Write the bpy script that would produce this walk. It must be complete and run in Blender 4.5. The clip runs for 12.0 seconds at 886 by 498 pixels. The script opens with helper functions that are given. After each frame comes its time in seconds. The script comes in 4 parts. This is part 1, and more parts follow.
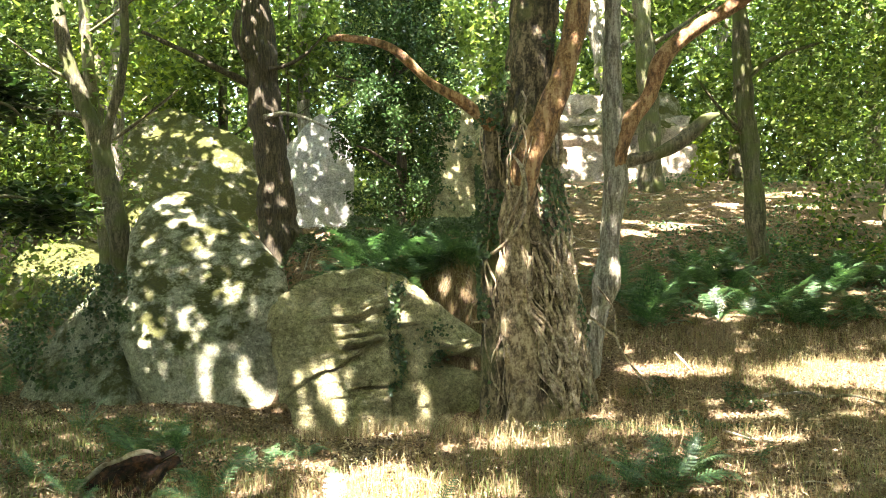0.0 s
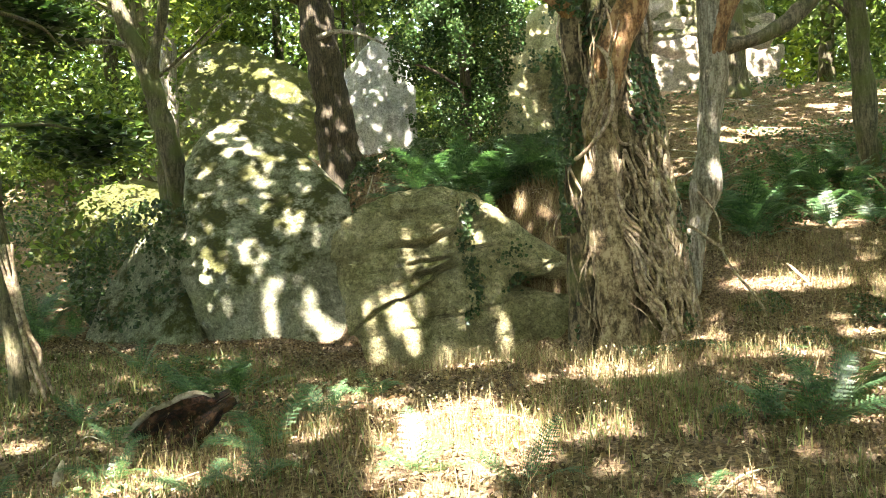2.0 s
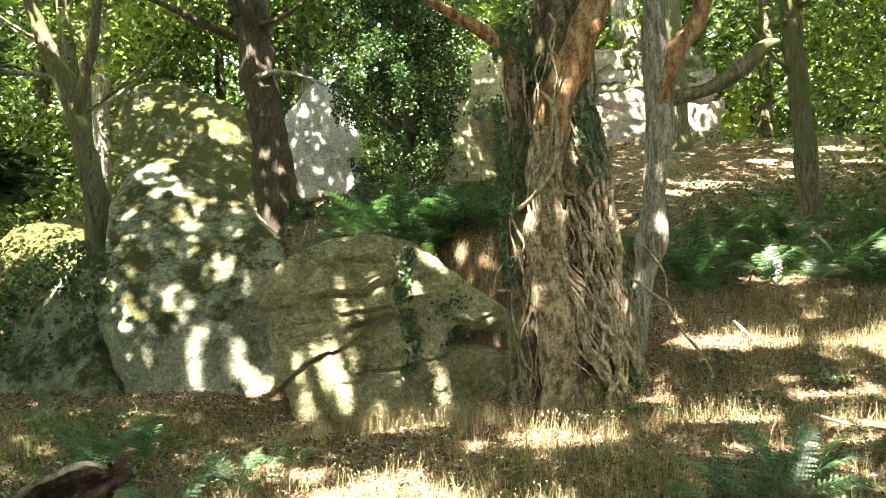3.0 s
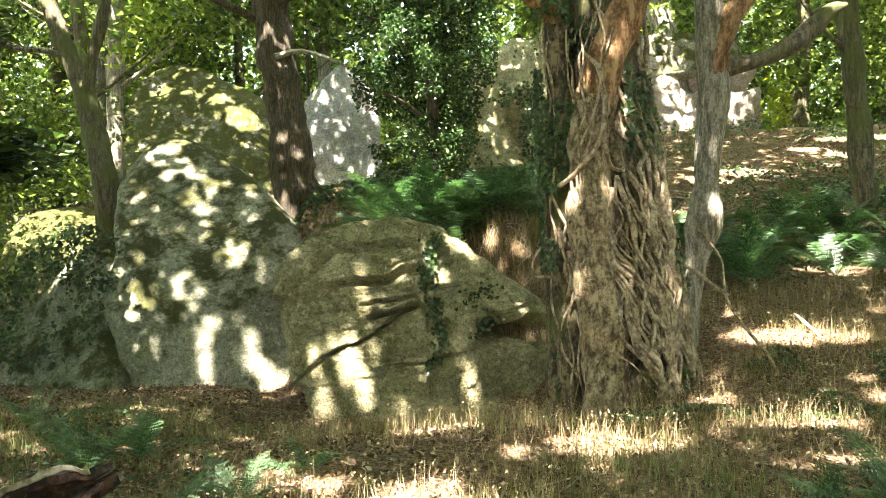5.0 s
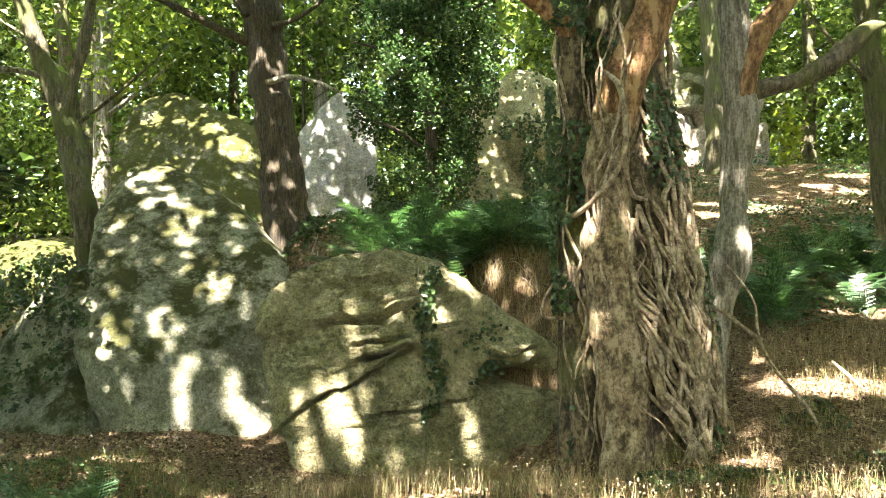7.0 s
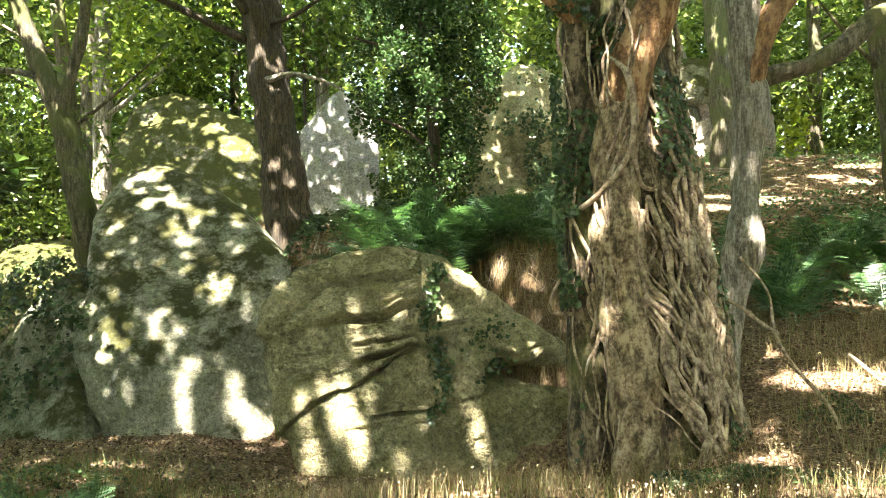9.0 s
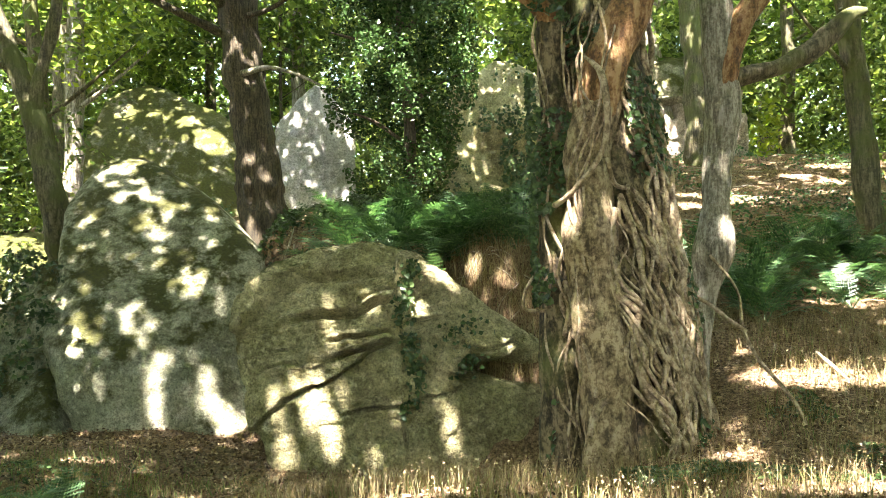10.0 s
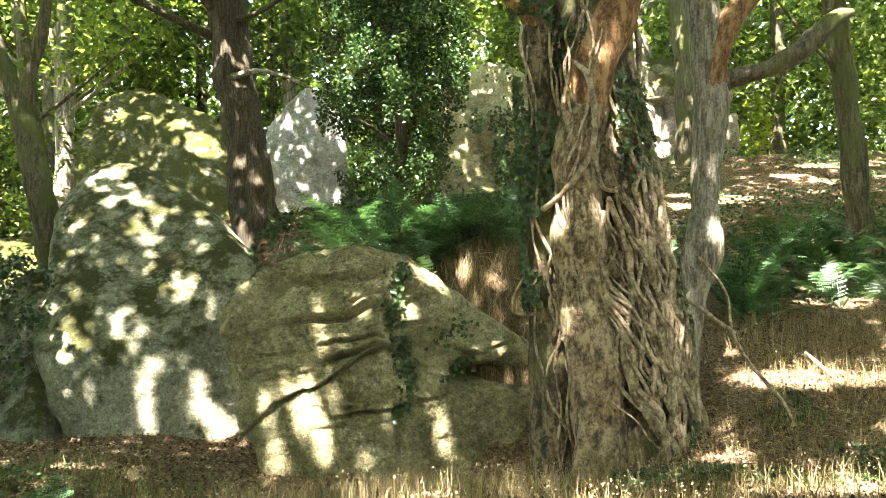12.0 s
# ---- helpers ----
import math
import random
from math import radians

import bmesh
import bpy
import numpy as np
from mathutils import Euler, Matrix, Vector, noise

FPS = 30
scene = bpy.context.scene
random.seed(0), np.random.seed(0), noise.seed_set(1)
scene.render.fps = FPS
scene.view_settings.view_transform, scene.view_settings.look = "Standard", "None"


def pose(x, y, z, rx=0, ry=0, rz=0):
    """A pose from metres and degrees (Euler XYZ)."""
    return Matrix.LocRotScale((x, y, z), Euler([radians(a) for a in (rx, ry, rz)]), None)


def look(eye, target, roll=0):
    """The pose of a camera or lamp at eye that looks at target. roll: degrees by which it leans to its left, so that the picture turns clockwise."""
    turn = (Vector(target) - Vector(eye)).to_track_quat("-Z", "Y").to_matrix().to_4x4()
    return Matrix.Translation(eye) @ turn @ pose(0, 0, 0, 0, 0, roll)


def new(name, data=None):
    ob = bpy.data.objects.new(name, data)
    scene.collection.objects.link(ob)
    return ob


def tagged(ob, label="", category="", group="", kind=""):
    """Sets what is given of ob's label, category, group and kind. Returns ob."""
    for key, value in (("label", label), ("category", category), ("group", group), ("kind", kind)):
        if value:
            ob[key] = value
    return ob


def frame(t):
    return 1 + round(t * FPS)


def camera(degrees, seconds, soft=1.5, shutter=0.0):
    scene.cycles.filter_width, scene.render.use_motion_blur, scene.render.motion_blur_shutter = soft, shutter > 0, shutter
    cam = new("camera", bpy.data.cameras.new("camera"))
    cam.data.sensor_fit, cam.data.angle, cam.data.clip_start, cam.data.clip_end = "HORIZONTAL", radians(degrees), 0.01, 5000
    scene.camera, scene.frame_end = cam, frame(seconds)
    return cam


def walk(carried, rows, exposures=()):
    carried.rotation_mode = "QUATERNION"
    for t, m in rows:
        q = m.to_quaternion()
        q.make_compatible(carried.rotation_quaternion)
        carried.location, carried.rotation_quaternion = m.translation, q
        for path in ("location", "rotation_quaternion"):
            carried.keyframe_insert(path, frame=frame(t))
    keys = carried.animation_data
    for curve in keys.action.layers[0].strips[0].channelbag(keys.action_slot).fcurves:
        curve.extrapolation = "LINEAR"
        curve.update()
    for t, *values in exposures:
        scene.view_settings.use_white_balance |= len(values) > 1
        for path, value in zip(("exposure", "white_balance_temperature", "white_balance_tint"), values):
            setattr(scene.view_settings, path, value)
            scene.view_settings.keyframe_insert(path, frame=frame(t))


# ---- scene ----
cam = camera(55.7, 12.0, soft=0.9)
METRES, EYE, TILT, LEAN, TURN = 3.6, 1.5, 2.0, 0.0, 0.0
ROWS = [
    (0.0, 0.0, 0.0, 0.0, -0.0, 0.0, 0.0),
    (0.5, -0.0209, 0.0681, -0.017, 0.09, -0.02, 0.03),
    (1.0, -0.0204, 0.1402, -0.0416, 0.07, -1.99, 1.57),
    (1.5, -0.0153, 0.2191, -0.0477, 3.21, -4.19, 2.95),
    (2.0, -0.0355, 0.2926, -0.0631, 4.45, -4.53, 2.83),
    (2.5, -0.0357, 0.363, -0.0663, 1.53, -2.65, 2.05),
    (3.0, -0.0184, 0.4375, -0.0565, 0.73, -1.56, 1.58),
    (3.5, -0.0266, 0.4864, -0.0669, 1.4, -1.67, 0.52),
    (5.5, -0.0591, 0.7217, -0.1041, 2.16, -1.77, 1.32),
    (6.0, -0.0606, 0.778, -0.1042, 1.92, -1.58, 1.34),
    (6.5, -0.0495, 0.8376, -0.0964, 1.45, 0.49, 0.93),
    (7.0, -0.0699, 0.8872, -0.106, 1.81, 0.68, 0.57),
    (9.0, -0.0707, 0.9433, -0.1121, 2.12, 0.58, 1.42),
    (9.5, -0.0692, 0.9421, -0.1124, 1.58, 0.33, 1.36),
    (10.0, -0.0651, 0.938, -0.1102, 0.5, 0.24, 1.01),
    (10.5, -0.061, 0.9371, -0.107, -0.85, 0.64, 0.4),
    (11.0, -0.0583, 0.9376, -0.1036, -1.15, 0.77, 0.3),
    (11.5, -0.0569, 0.937, -0.1038, -0.78, 0.53, 0.62),
    (12.0, -0.0552, 0.9366, -0.1036, 0.07, 0.28, 1.38),
]
walk(cam, [(t, pose(0, 0, EYE, TILT, LEAN, TURN) @ pose(METRES * x, METRES * y, METRES * z, 90 + pitch, roll, yaw)) for t, x, y, z, yaw, pitch, roll in ROWS], exposures=((0.0, 4.58, 7300, 13), (12.0, 4.72, 7300, 13)))

# ---- world and sun ----
SUN_TO = Vector((-0.15, -0.50, 0.85)).normalized()
world = bpy.data.worlds.new("sky")
scene.world = world
world.use_nodes = True
wn = world.node_tree.nodes
sky = wn.new("ShaderNodeTexSky")
sky.sky_type, sky.sun_disc = "NISHITA", False
sky.sun_elevation = math.asin(SUN_TO.z)
sky.sun_rotation = math.atan2(SUN_TO.x, SUN_TO.y)
world.node_tree.links.new(sky.outputs[0], wn["Background"].inputs[0])
wn["Background"].inputs[1].default_value = 0.105
sun = new("sun", bpy.data.lights.new("sun", "SUN"))
sun.data.energy, sun.data.angle, sun.data.color = 3.2, radians(0.8), (1.0, 0.975, 0.94)
sun.matrix_world = look(SUN_TO * 60, (0, 0, 0))


# ---- number helpers ----
def smooth(a, b, v):
    k = np.clip((np.asarray(v, float) - a) / (b - a), 0, 1)
    return k * k * (3 - 2 * k)


def hash3(i, j, k):
    h = (i.astype(np.int64) * 374761393 + j.astype(np.int64) * 668265263 + k.astype(np.int64) * 2147483647) & 0x7FFFFFFF
    h = ((h ^ (h >> 13)) * 1274126177) & 0x7FFFFFFF
    h = ((h ^ (h >> 15)) * 668265263) & 0x7FFFFFFF
    return ((h ^ (h >> 16)) & 0xFFFF) / 32767.5 - 1.0


def vnoise(p):
    """Smooth noise between -1 and 1 at the rows of p."""
    p = np.asarray(p, float)
    f = np.floor(p)
    i = f.astype(np.int64)
    u = p - f
    u = u * u * u * (u * (u * 6 - 15) + 10)
    out = 0
    for a in (0, 1):
        for b in (0, 1):
            for c in (0, 1):
                w = (u[:, 0] if a else 1 - u[:, 0]) * (u[:, 1] if b else 1 - u[:, 1]) * (u[:, 2] if c else 1 - u[:, 2])
                out = out + w * hash3(i[:, 0] + a, i[:, 1] + b, i[:, 2] + c)
    return out


def fbm(p, octaves=4, gain=0.5):
    p = np.asarray(p, float)
    out, amp = 0, 1.0
    for n in range(octaves):
        out = out + amp * vnoise(p * 2**n + 17.3 * n)
        amp *= gain
    return out


def ground_z(x, y):
    """Height of the woodland floor."""
    x, y = np.asarray(x, float), np.asarray(y, float)
    yc = np.minimum(y, 60.0)
    front = -0.10 * smooth(1, 4, y) + 0.05 * smooth(4, 6, y) * smooth(0, 2, x)
    right = 0.27 * np.log1p(np.exp((np.minimum(yc, 26.0) - 9.0) * 2.2)) / 2.2 + 0.10 * np.maximum(yc - 26, 0)
    start = 12.1 + 1.4 * smooth(-1.7, -2.8, x) - 0.7 * smooth(-0.5, 0.3, x)
    middle = -0.50 * smooth(7.5, 11.0, y) - 0.06 * smooth(11.0, 11.8, y) + 2.25 * smooth(0, 1.6, y - start) + 0.21 * np.clip(yc - 13.7, 0, 5) + 0.13 * np.maximum(yc - 26, 0)
    dip = -0.14 * smooth(4, 6, y) * smooth(-1.2, -2.2, x) * (1 - smooth(8, 11, y))
    left = -0.42 * smooth(8.5, 12.5, y) + 0.28 * np.log1p(np.exp((np.minimum(yc, 28.0) - 16.5) * 1.2)) / 1.2 + 0.12 * np.maximum(yc - 28, 0)
    wr, wl = smooth(0.5, 2.4, x), smooth(-2.6, -4.0, x) * (1 - smooth(17, 21, y)) + smooth(-5, -9, x) * smooth(17, 21, y)
    z = front + dip + right * wr + (1 - wr) * (left * wl + middle * (1 - wl))
    p = np.stack([x, y, 0 * x], -1).reshape(-1, 3)
    near = np.exp(-((x / 60) ** 2 + (y / 60) ** 2))
    z = z + 0.10 * np.exp(-(((x - 0.55) / 0.45) ** 2 + ((y - 6.6) / 0.35) ** 2))
    return z + near * (0.05 * fbm(p * 0.9, 4).reshape(z.shape) + 0.10 * vnoise(p * 0.33 + 5).reshape(z.shape))


# ---- materials ----
def material(name):
    m = bpy.data.materials.new(name)
    m.use_nodes = True
    return m, m.node_tree.nodes, m.node_tree.links, m.node_tree.nodes["Principled BSDF"]


def ramp(nodes, links, source, stops):
    r = nodes.new("ShaderNodeValToRGB")
    while len(r.color_ramp.elements) < len(stops):
        r.color_ramp.elements.new(0.5)
    for e, (at, col) in zip(r.color_ramp.elements, stops):
        e.position, e.color = at, (*col, 1)
    links.new(source, r.inputs[0])
    return r.outputs[0]


def noise_tex(nodes, links, scale, detail=6.0, rough=0.6, stretch=None):
    c = nodes.new("ShaderNodeTexCoord")
    n = nodes.new("ShaderNodeTexNoise")
    n.inputs["Scale"].default_value, n.inputs["Detail"].default_value, n.inputs["Roughness"].default_value = scale, detail, rough
    if stretch:
        mp = nodes.new("ShaderNodeMapping")
        mp.inputs["Scale"].default_value = stretch
        links.new(c.outputs["Object"], mp.inputs[0])
        links.new(mp.outputs[0], n.inputs["Vector"])
    else:
        links.new(c.outputs["Object"], n.inputs["Vector"])
    return n.outputs["Fac"]


def mixed(nodes, links, fac, a, b, kind="MIX"):
    m = nodes.new("ShaderNodeMix")
    m.data_type, m.blend_type = "RGBA", kind
    for sock, v in ((m.inputs["Factor"], fac), (m.inputs["A"], a), (m.inputs["B"], b)):
        if isinstance(v, bpy.types.NodeSocket):
            links.new(v, sock)
        elif isinstance(v, tuple):
            sock.default_value = (*v, 1)
        else:
            sock.default_value = v
    return m.outputs["Result"]


def calc(nodes, links, op, a, b):
    m = nodes.new("ShaderNodeMath")
    m.operation = op
    for sock, v in zip(m.inputs, (a, b)):
        if isinstance(v, bpy.types.NodeSocket):
            links.new(v, sock)
        else:
            sock.default_value = v
    return m.outputs[0]


def bumped(nodes, links, bsdf, height, strength, distance):
    b = nodes.new("ShaderNodeBump")
    b.inputs["Strength"].default_value, b.inputs["Distance"].default_value = strength, distance
    links.new(height, b.inputs["Height"])
    links.new(b.outputs[0], bsdf.inputs["Normal"])


def rock_material(name, dark, mid, pale, moss, moss_amount, lichen=0.35):
    m, n, l, b = material(name)
    big, fine, grain = noise_tex(n, l, 0.9, 5), noise_tex(n, l, 6.0, 8, 0.7), noise_tex(n, l, 45.0, 4, 0.7)
    tone = calc(n, l, "ADD", calc(n, l, "MULTIPLY", big, 0.55), calc(n, l, "MULTIPLY", fine, 0.45))
    col = ramp(n, l, tone, ((0.39, dark), (0.5, mid), (0.6, pale)))
    spots = ramp(n, l, noise_tex(n, l, 13.0, 3, 0.5), ((0.58, (0, 0, 0)), (0.66, (lichen, lichen, lichen))))
    col = mixed(n, l, spots, col, tuple(min(1, c * 1.5) for c in pale))
    # relief shade put into the colour: pits and grain dark where the bump dips
    pits = noise_tex(n, l, 17.0, 5, 0.75)
    col = mixed(n, l, 0.6, col, ramp(n, l, pits, ((0.38, (0.4, 0.39, 0.35)), (0.48, (1, 1, 1)), (0.62, (1.45, 1.43, 1.36)))), "MULTIPLY")
    col = mixed(n, l, 0.6, col, ramp(n, l, grain, ((0.38, (0.4, 0.4, 0.38)), (0.54, (1.25, 1.25, 1.25)))), "MULTIPLY")
    g = n.new("ShaderNodeNewGeometry")
    s = n.new("ShaderNodeSeparateXYZ")
    l.new(g.outputs["Normal"], s.inputs[0])
    up = calc(n, l, "ADD", calc(n, l, "MULTIPLY", s.outputs["Z"], 0.22), calc(n, l, "ADD", noise_tex(n, l, 1.7, 7, 0.72), 0.03))
    mk = ramp(n, l, up, ((0.78 - moss_amount, (0, 0, 0)), (0.90 - moss_amount, (1, 1, 1))))
    mosscol = ramp(n, l, noise_tex(n, l, 22.0, 5, 0.7), ((0.35, tuple(c * 0.45 for c in moss)), (0.65, moss)))
    l.new(mixed(n, l, mk, col, mosscol), b.inputs["Base Color"])
    b.inputs["Roughness"].default_value = 0.9
    h = calc(n, l, "ADD", calc(n, l, "MULTIPLY", fine, 1.0), calc(n, l, "MULTIPLY", grain, 0.45))
    h = calc(n, l, "ADD", h, calc(n, l, "MULTIPLY", mk, 0.25))
    bumped(n, l, b, calc(n, l, "ADD", h, calc(n, l, "MULTIPLY", pits, 0.6)), 1.0, 0.13)
    return m


def bark_material(name, dark, mid, pale, stretch=(9, 9, 1.6), moss=0.0, bump=0.03):
    m, n, l, b = material(name)
    ridge, fine, big = noise_tex(n, l, 2.6, 6, 0.7, stretch), noise_tex(n, l, 30.0, 5, 0.7), noise_tex(n, l, 1.6, 5, 0.6)
    tone = calc(n, l, "ADD", calc(n, l, "MULTIPLY", ridge, 0.65), calc(n, l, "MULTIPLY", fine, 0.35))
    col = ramp(n, l, tone, ((0.42, dark), (0.5, mid), (0.57, pale)))
    if moss:
        mk = ramp(n, l, big, ((0.62 - 0.2 * moss, (0, 0, 0)), (0.75 - 0.2 * moss, (0.8, 0.8, 0.8))))
        col = mixed(n, l, mk, col, (0.085, 0.10, 0.025))
    else:
        col = mixed(n, l, 0.6, col, ramp(n, l, big, ((0.35, (0.6, 0.58, 0.55)), (0.65, (1, 1, 1)))), "MULTIPLY")
    l.new(col, b.inputs["Base Color"])
    b.inputs["Roughness"].default_value = 0.85
    bumped(n, l, b, tone, 0.9, bump)
    return m


def leaf_material(name, stops, through_col, share=0.45, gloss=0.45):
    m, n, l, b = material(name)
    g = n.new("ShaderNodeNewGeometry")
    col = ramp(n, l, g.outputs["Random Per Island"], stops)
    col = mixed(n, l, 0.45, col, ramp(n, l, noise_tex(n, l, 0.8, 4), ((0.35, (0.45, 0.5, 0.4)), (0.65, (1, 1, 1)))), "MULTIPLY")
    l.new(col, b.inputs["Base Color"])
    b.inputs["Roughness"].default_value = gloss
    t = n.new("ShaderNodeBsdfTranslucent")
    l.new(mixed(n, l, 1.0, col, through_col, "MULTIPLY"), t.inputs[0])
    mx = n.new("ShaderNodeMixShader")
    mx.inputs[0].default_value = share
    l.new(b.outputs[0], mx.inputs[1])
    l.new(t.outputs[0], mx.inputs[2])
    l.new(mx.outputs[0], n["Material Output"].inputs[0])
    return m


ROCK = rock_material("weathered_rock", (0.205, 0.186, 0.095), (0.365, 0.332, 0.182), (0.52, 0.475, 0.29), (0.10, 0.115, 0.026), 0.05)
ROCK_MOSSY = rock_material("mossy_rock", (0.225, 0.23, 0.16), (0.36, 0.365, 0.262), (0.52, 0.51, 0.39), (0.088, 0.092, 0.016), 0.185)
ROCK_GREEN = rock_material("moss_covered_rock", (0.15, 0.15, 0.10), (0.28, 0.265, 0.18), (0.40, 0.375, 0.25), (0.115, 0.122, 0.022), 0.27)
ROCK_GREY = rock_material("grey_cliff", (0.25, 0.25, 0.23), (0.39, 0.39, 0.365), (0.52, 0.515, 0.48), (0.12, 0.13, 0.04), 0.02)
ROCK_PINK = rock_material("buff_cliff", (0.22, 0.18, 0.14), (0.40, 0.335, 0.27), (0.53, 0.455, 0.37), (0.10, 0.11, 0.035), 0.0)
BARK_OLD = bark_material("ivy_tree_bark", (0.065, 0.045, 0.024), (0.235, 0.172, 0.10), (0.43, 0.335, 0.215), (4.5, 4.5, 2.4), moss=0.15, bump=0.07)
# mossy bark, its colour darkened for the shade between the ivy stems
BARK_STEM_SHADED = bark_material("shaded_mossy_tree_bark", (0.016, 0.012, 0.007), (0.085, 0.063, 0.035), (0.23, 0.175, 0.105), (5, 5, 2.0), moss=0.45, bump=0.06)
BARK_RED = bark_material("reddish_bark", (0.08, 0.04, 0.018), (0.24, 0.12, 0.05), (0.40, 0.25, 0.13), (5, 5, 1.6))
BARK_GREY = bark_material("grey_bark", (0.085, 0.075, 0.055), (0.20, 0.18, 0.135), (0.34, 0.315, 0.26), moss=0.2)
BARK_DARK = bark_material("dark_furrowed_bark", (0.02, 0.0155, 0.009), (0.06, 0.046, 0.027), (0.115, 0.09, 0.057), (14, 14, 1.0), bump=0.05)
BARK_MOSS = bark_material("mossy_bark", (0.035, 0.03, 0.017), (0.09, 0.077, 0.045), (0.165, 0.14, 0.09), moss=0.8)
VINE = bark_material("ivy_stem_bark", (0.12, 0.088, 0.055), (0.28, 0.215, 0.142), (0.45, 0.365, 0.26), (5, 5, 5), bump=0.008)
DEADWOOD = bark_material("bleached_deadwood", (0.20, 0.17, 0.12), (0.38, 0.33, 0.25), (0.52, 0.47, 0.38), (4, 4, 4), bump=0.008)
ROT = bark_material("rotten_red_heartwood", (0.006, 0.003, 0.002), (0.035, 0.013, 0.007), (0.13, 0.055, 0.03), (5, 5, 5))
LEAF_FAR = leaf_material("woodland_leaf", ((0.0, (0.028, 0.055, 0.017)), (0.5, (0.10, 0.15, 0.042)), (1.0, (0.24, 0.29, 0.095))), (1.8, 1.9, 1.0), 0.5)
LEAF_YELLOW = leaf_material("sunny_leaf", ((0.0, (0.13, 0.20, 0.03)), (1.0, (0.25, 0.30, 0.05))), (1.7, 1.7, 0.8), 0.55)
LEAF_HOLLY = leaf_material("holly_leaf", ((0.0, (0.025, 0.055, 0.02)), (0.6, (0.05, 0.10, 0.035)), (1.0, (0.11, 0.17, 0.07))), (1.3, 1.6, 0.8), 0.15, 0.25)
LEAF_IVY = leaf_material("ivy_leaf", ((0.0, (0.022, 0.048, 0.016)), (0.7, (0.05, 0.095, 0.032)), (1.0, (0.11, 0.16, 0.065))), (1.3, 1.6, 0.8), 0.2, 0.32)
LEAF_FERN = leaf_material("fern_frond", ((0.0, (0.03, 0.075, 0.035)), (0.6, (0.07, 0.14, 0.066)), (1.0, (0.15, 0.235, 0.11))), (1.3, 1.6, 0.9), 0.3, 0.42)
STRAW = leaf_material("dry_grass", ((0.0, (0.10, 0.062, 0.03)), (0.45, (0.27, 0.195, 0.10)), (0.82, (0.47, 0.385, 0.235)), (1.0, (0.17, 0.17, 0.06))), (1.1, 1.05, 0.9), 0.25, 0.7)
GRASS = leaf_material("green_grass", ((0.0, (0.09, 0.13, 0.045)), (0.6, (0.17, 0.21, 0.08)), (1.0, (0.30, 0.29, 0.13))), (1.3, 1.4, 0.8), 0.3, 0.6)
LITTER = leaf_material("fallen_leaf", ((0.0, (0.035, 0.02, 0.011)), (0.45, (0.16, 0.095, 0.052)), (0.8, (0.36, 0.24, 0.14)), (1.0, (0.60, 0.48, 0.33))), (1.0, 0.9, 0.8), 0.15, 0.75)


def soil_material():
    m, n, l, b = material("leaf_mould")
    big, mid, fine = noise_tex(n, l, 0.35, 5), noise_tex(n, l, 3.0, 6, 0.7), noise_tex(n, l, 30.0, 6, 0.75)
    col = ramp(n, l, fine, ((0.34, (0.022, 0.014, 0.008)), (0.48, (0.15, 0.094, 0.053)), (0.62, (0.36, 0.25, 0.15))))
    green = ramp(n, l, calc(n, l, "ADD", calc(n, l, "MULTIPLY", big, 0.6), calc(n, l, "MULTIPLY", mid, 0.4)), ((0.5, (0, 0, 0)), (0.62, (0.6, 0.6, 0.6))))
    l.new(mixed(n, l, green, col, (0.09, 0.105, 0.035)), b.inputs["Base Color"])
    b.inputs["Roughness"].default_value = 0.95
    bumped(n, l, b, calc(n, l, "ADD", fine, mid), 0.9, 0.05)
    return m


SOIL = soil_material()


# ---- mesh helpers ----
def mesh_of(name, verts, faces, mat, soft=True):
    me = bpy.data.meshes.new(name)
    verts = np.asarray(verts, np.float32)
    faces = np.asarray(faces, np.int32)
    k = faces.shape[1]
    me.vertices.add(len(verts))
    me.vertices.foreach_set("co", verts.ravel())
    me.loops.add(faces.size)
    me.loops.foreach_set("vertex_index", faces.ravel())
    me.polygons.add(len(faces))
    me.polygons.foreach_set("loop_start", np.arange(0, faces.size, k, dtype=np.int32))
    me.update(calc_edges=True)
    me.validate()
    me.polygons.foreach_set("use_smooth", np.full(len(me.polygons), soft))
    me.materials.append(mat)
    return me


def part(name, me, parent, label=""):
    ob = new(name, me)
    ob.parent = parent
    return tagged(ob, label)


def base(name, x, y, z):
    ob = new(name)
    ob.location = (x, y, z)
    return ob


def spline(points, count):
    """A smooth curve through rows of x, y, z, radius."""
    p = np.asarray(points, float)
    p = np.vstack([2 * p[0] - p[1], p, 2 * p[-1] - p[-2]])
    out = []
    segs = len(p) - 3
    for k in np.linspace(0, segs - 1e-6, count):
        i, u = int(k), k - int(k)
        a, b, c, d = p[i:i + 4]
        out.append(0.5 * (2 * b + (c - a) * u + (2 * a - 5 * b + 4 * c - d) * u**2 + (3 * b - a - 3 * c + d) * u**3))
    return np.array(out)


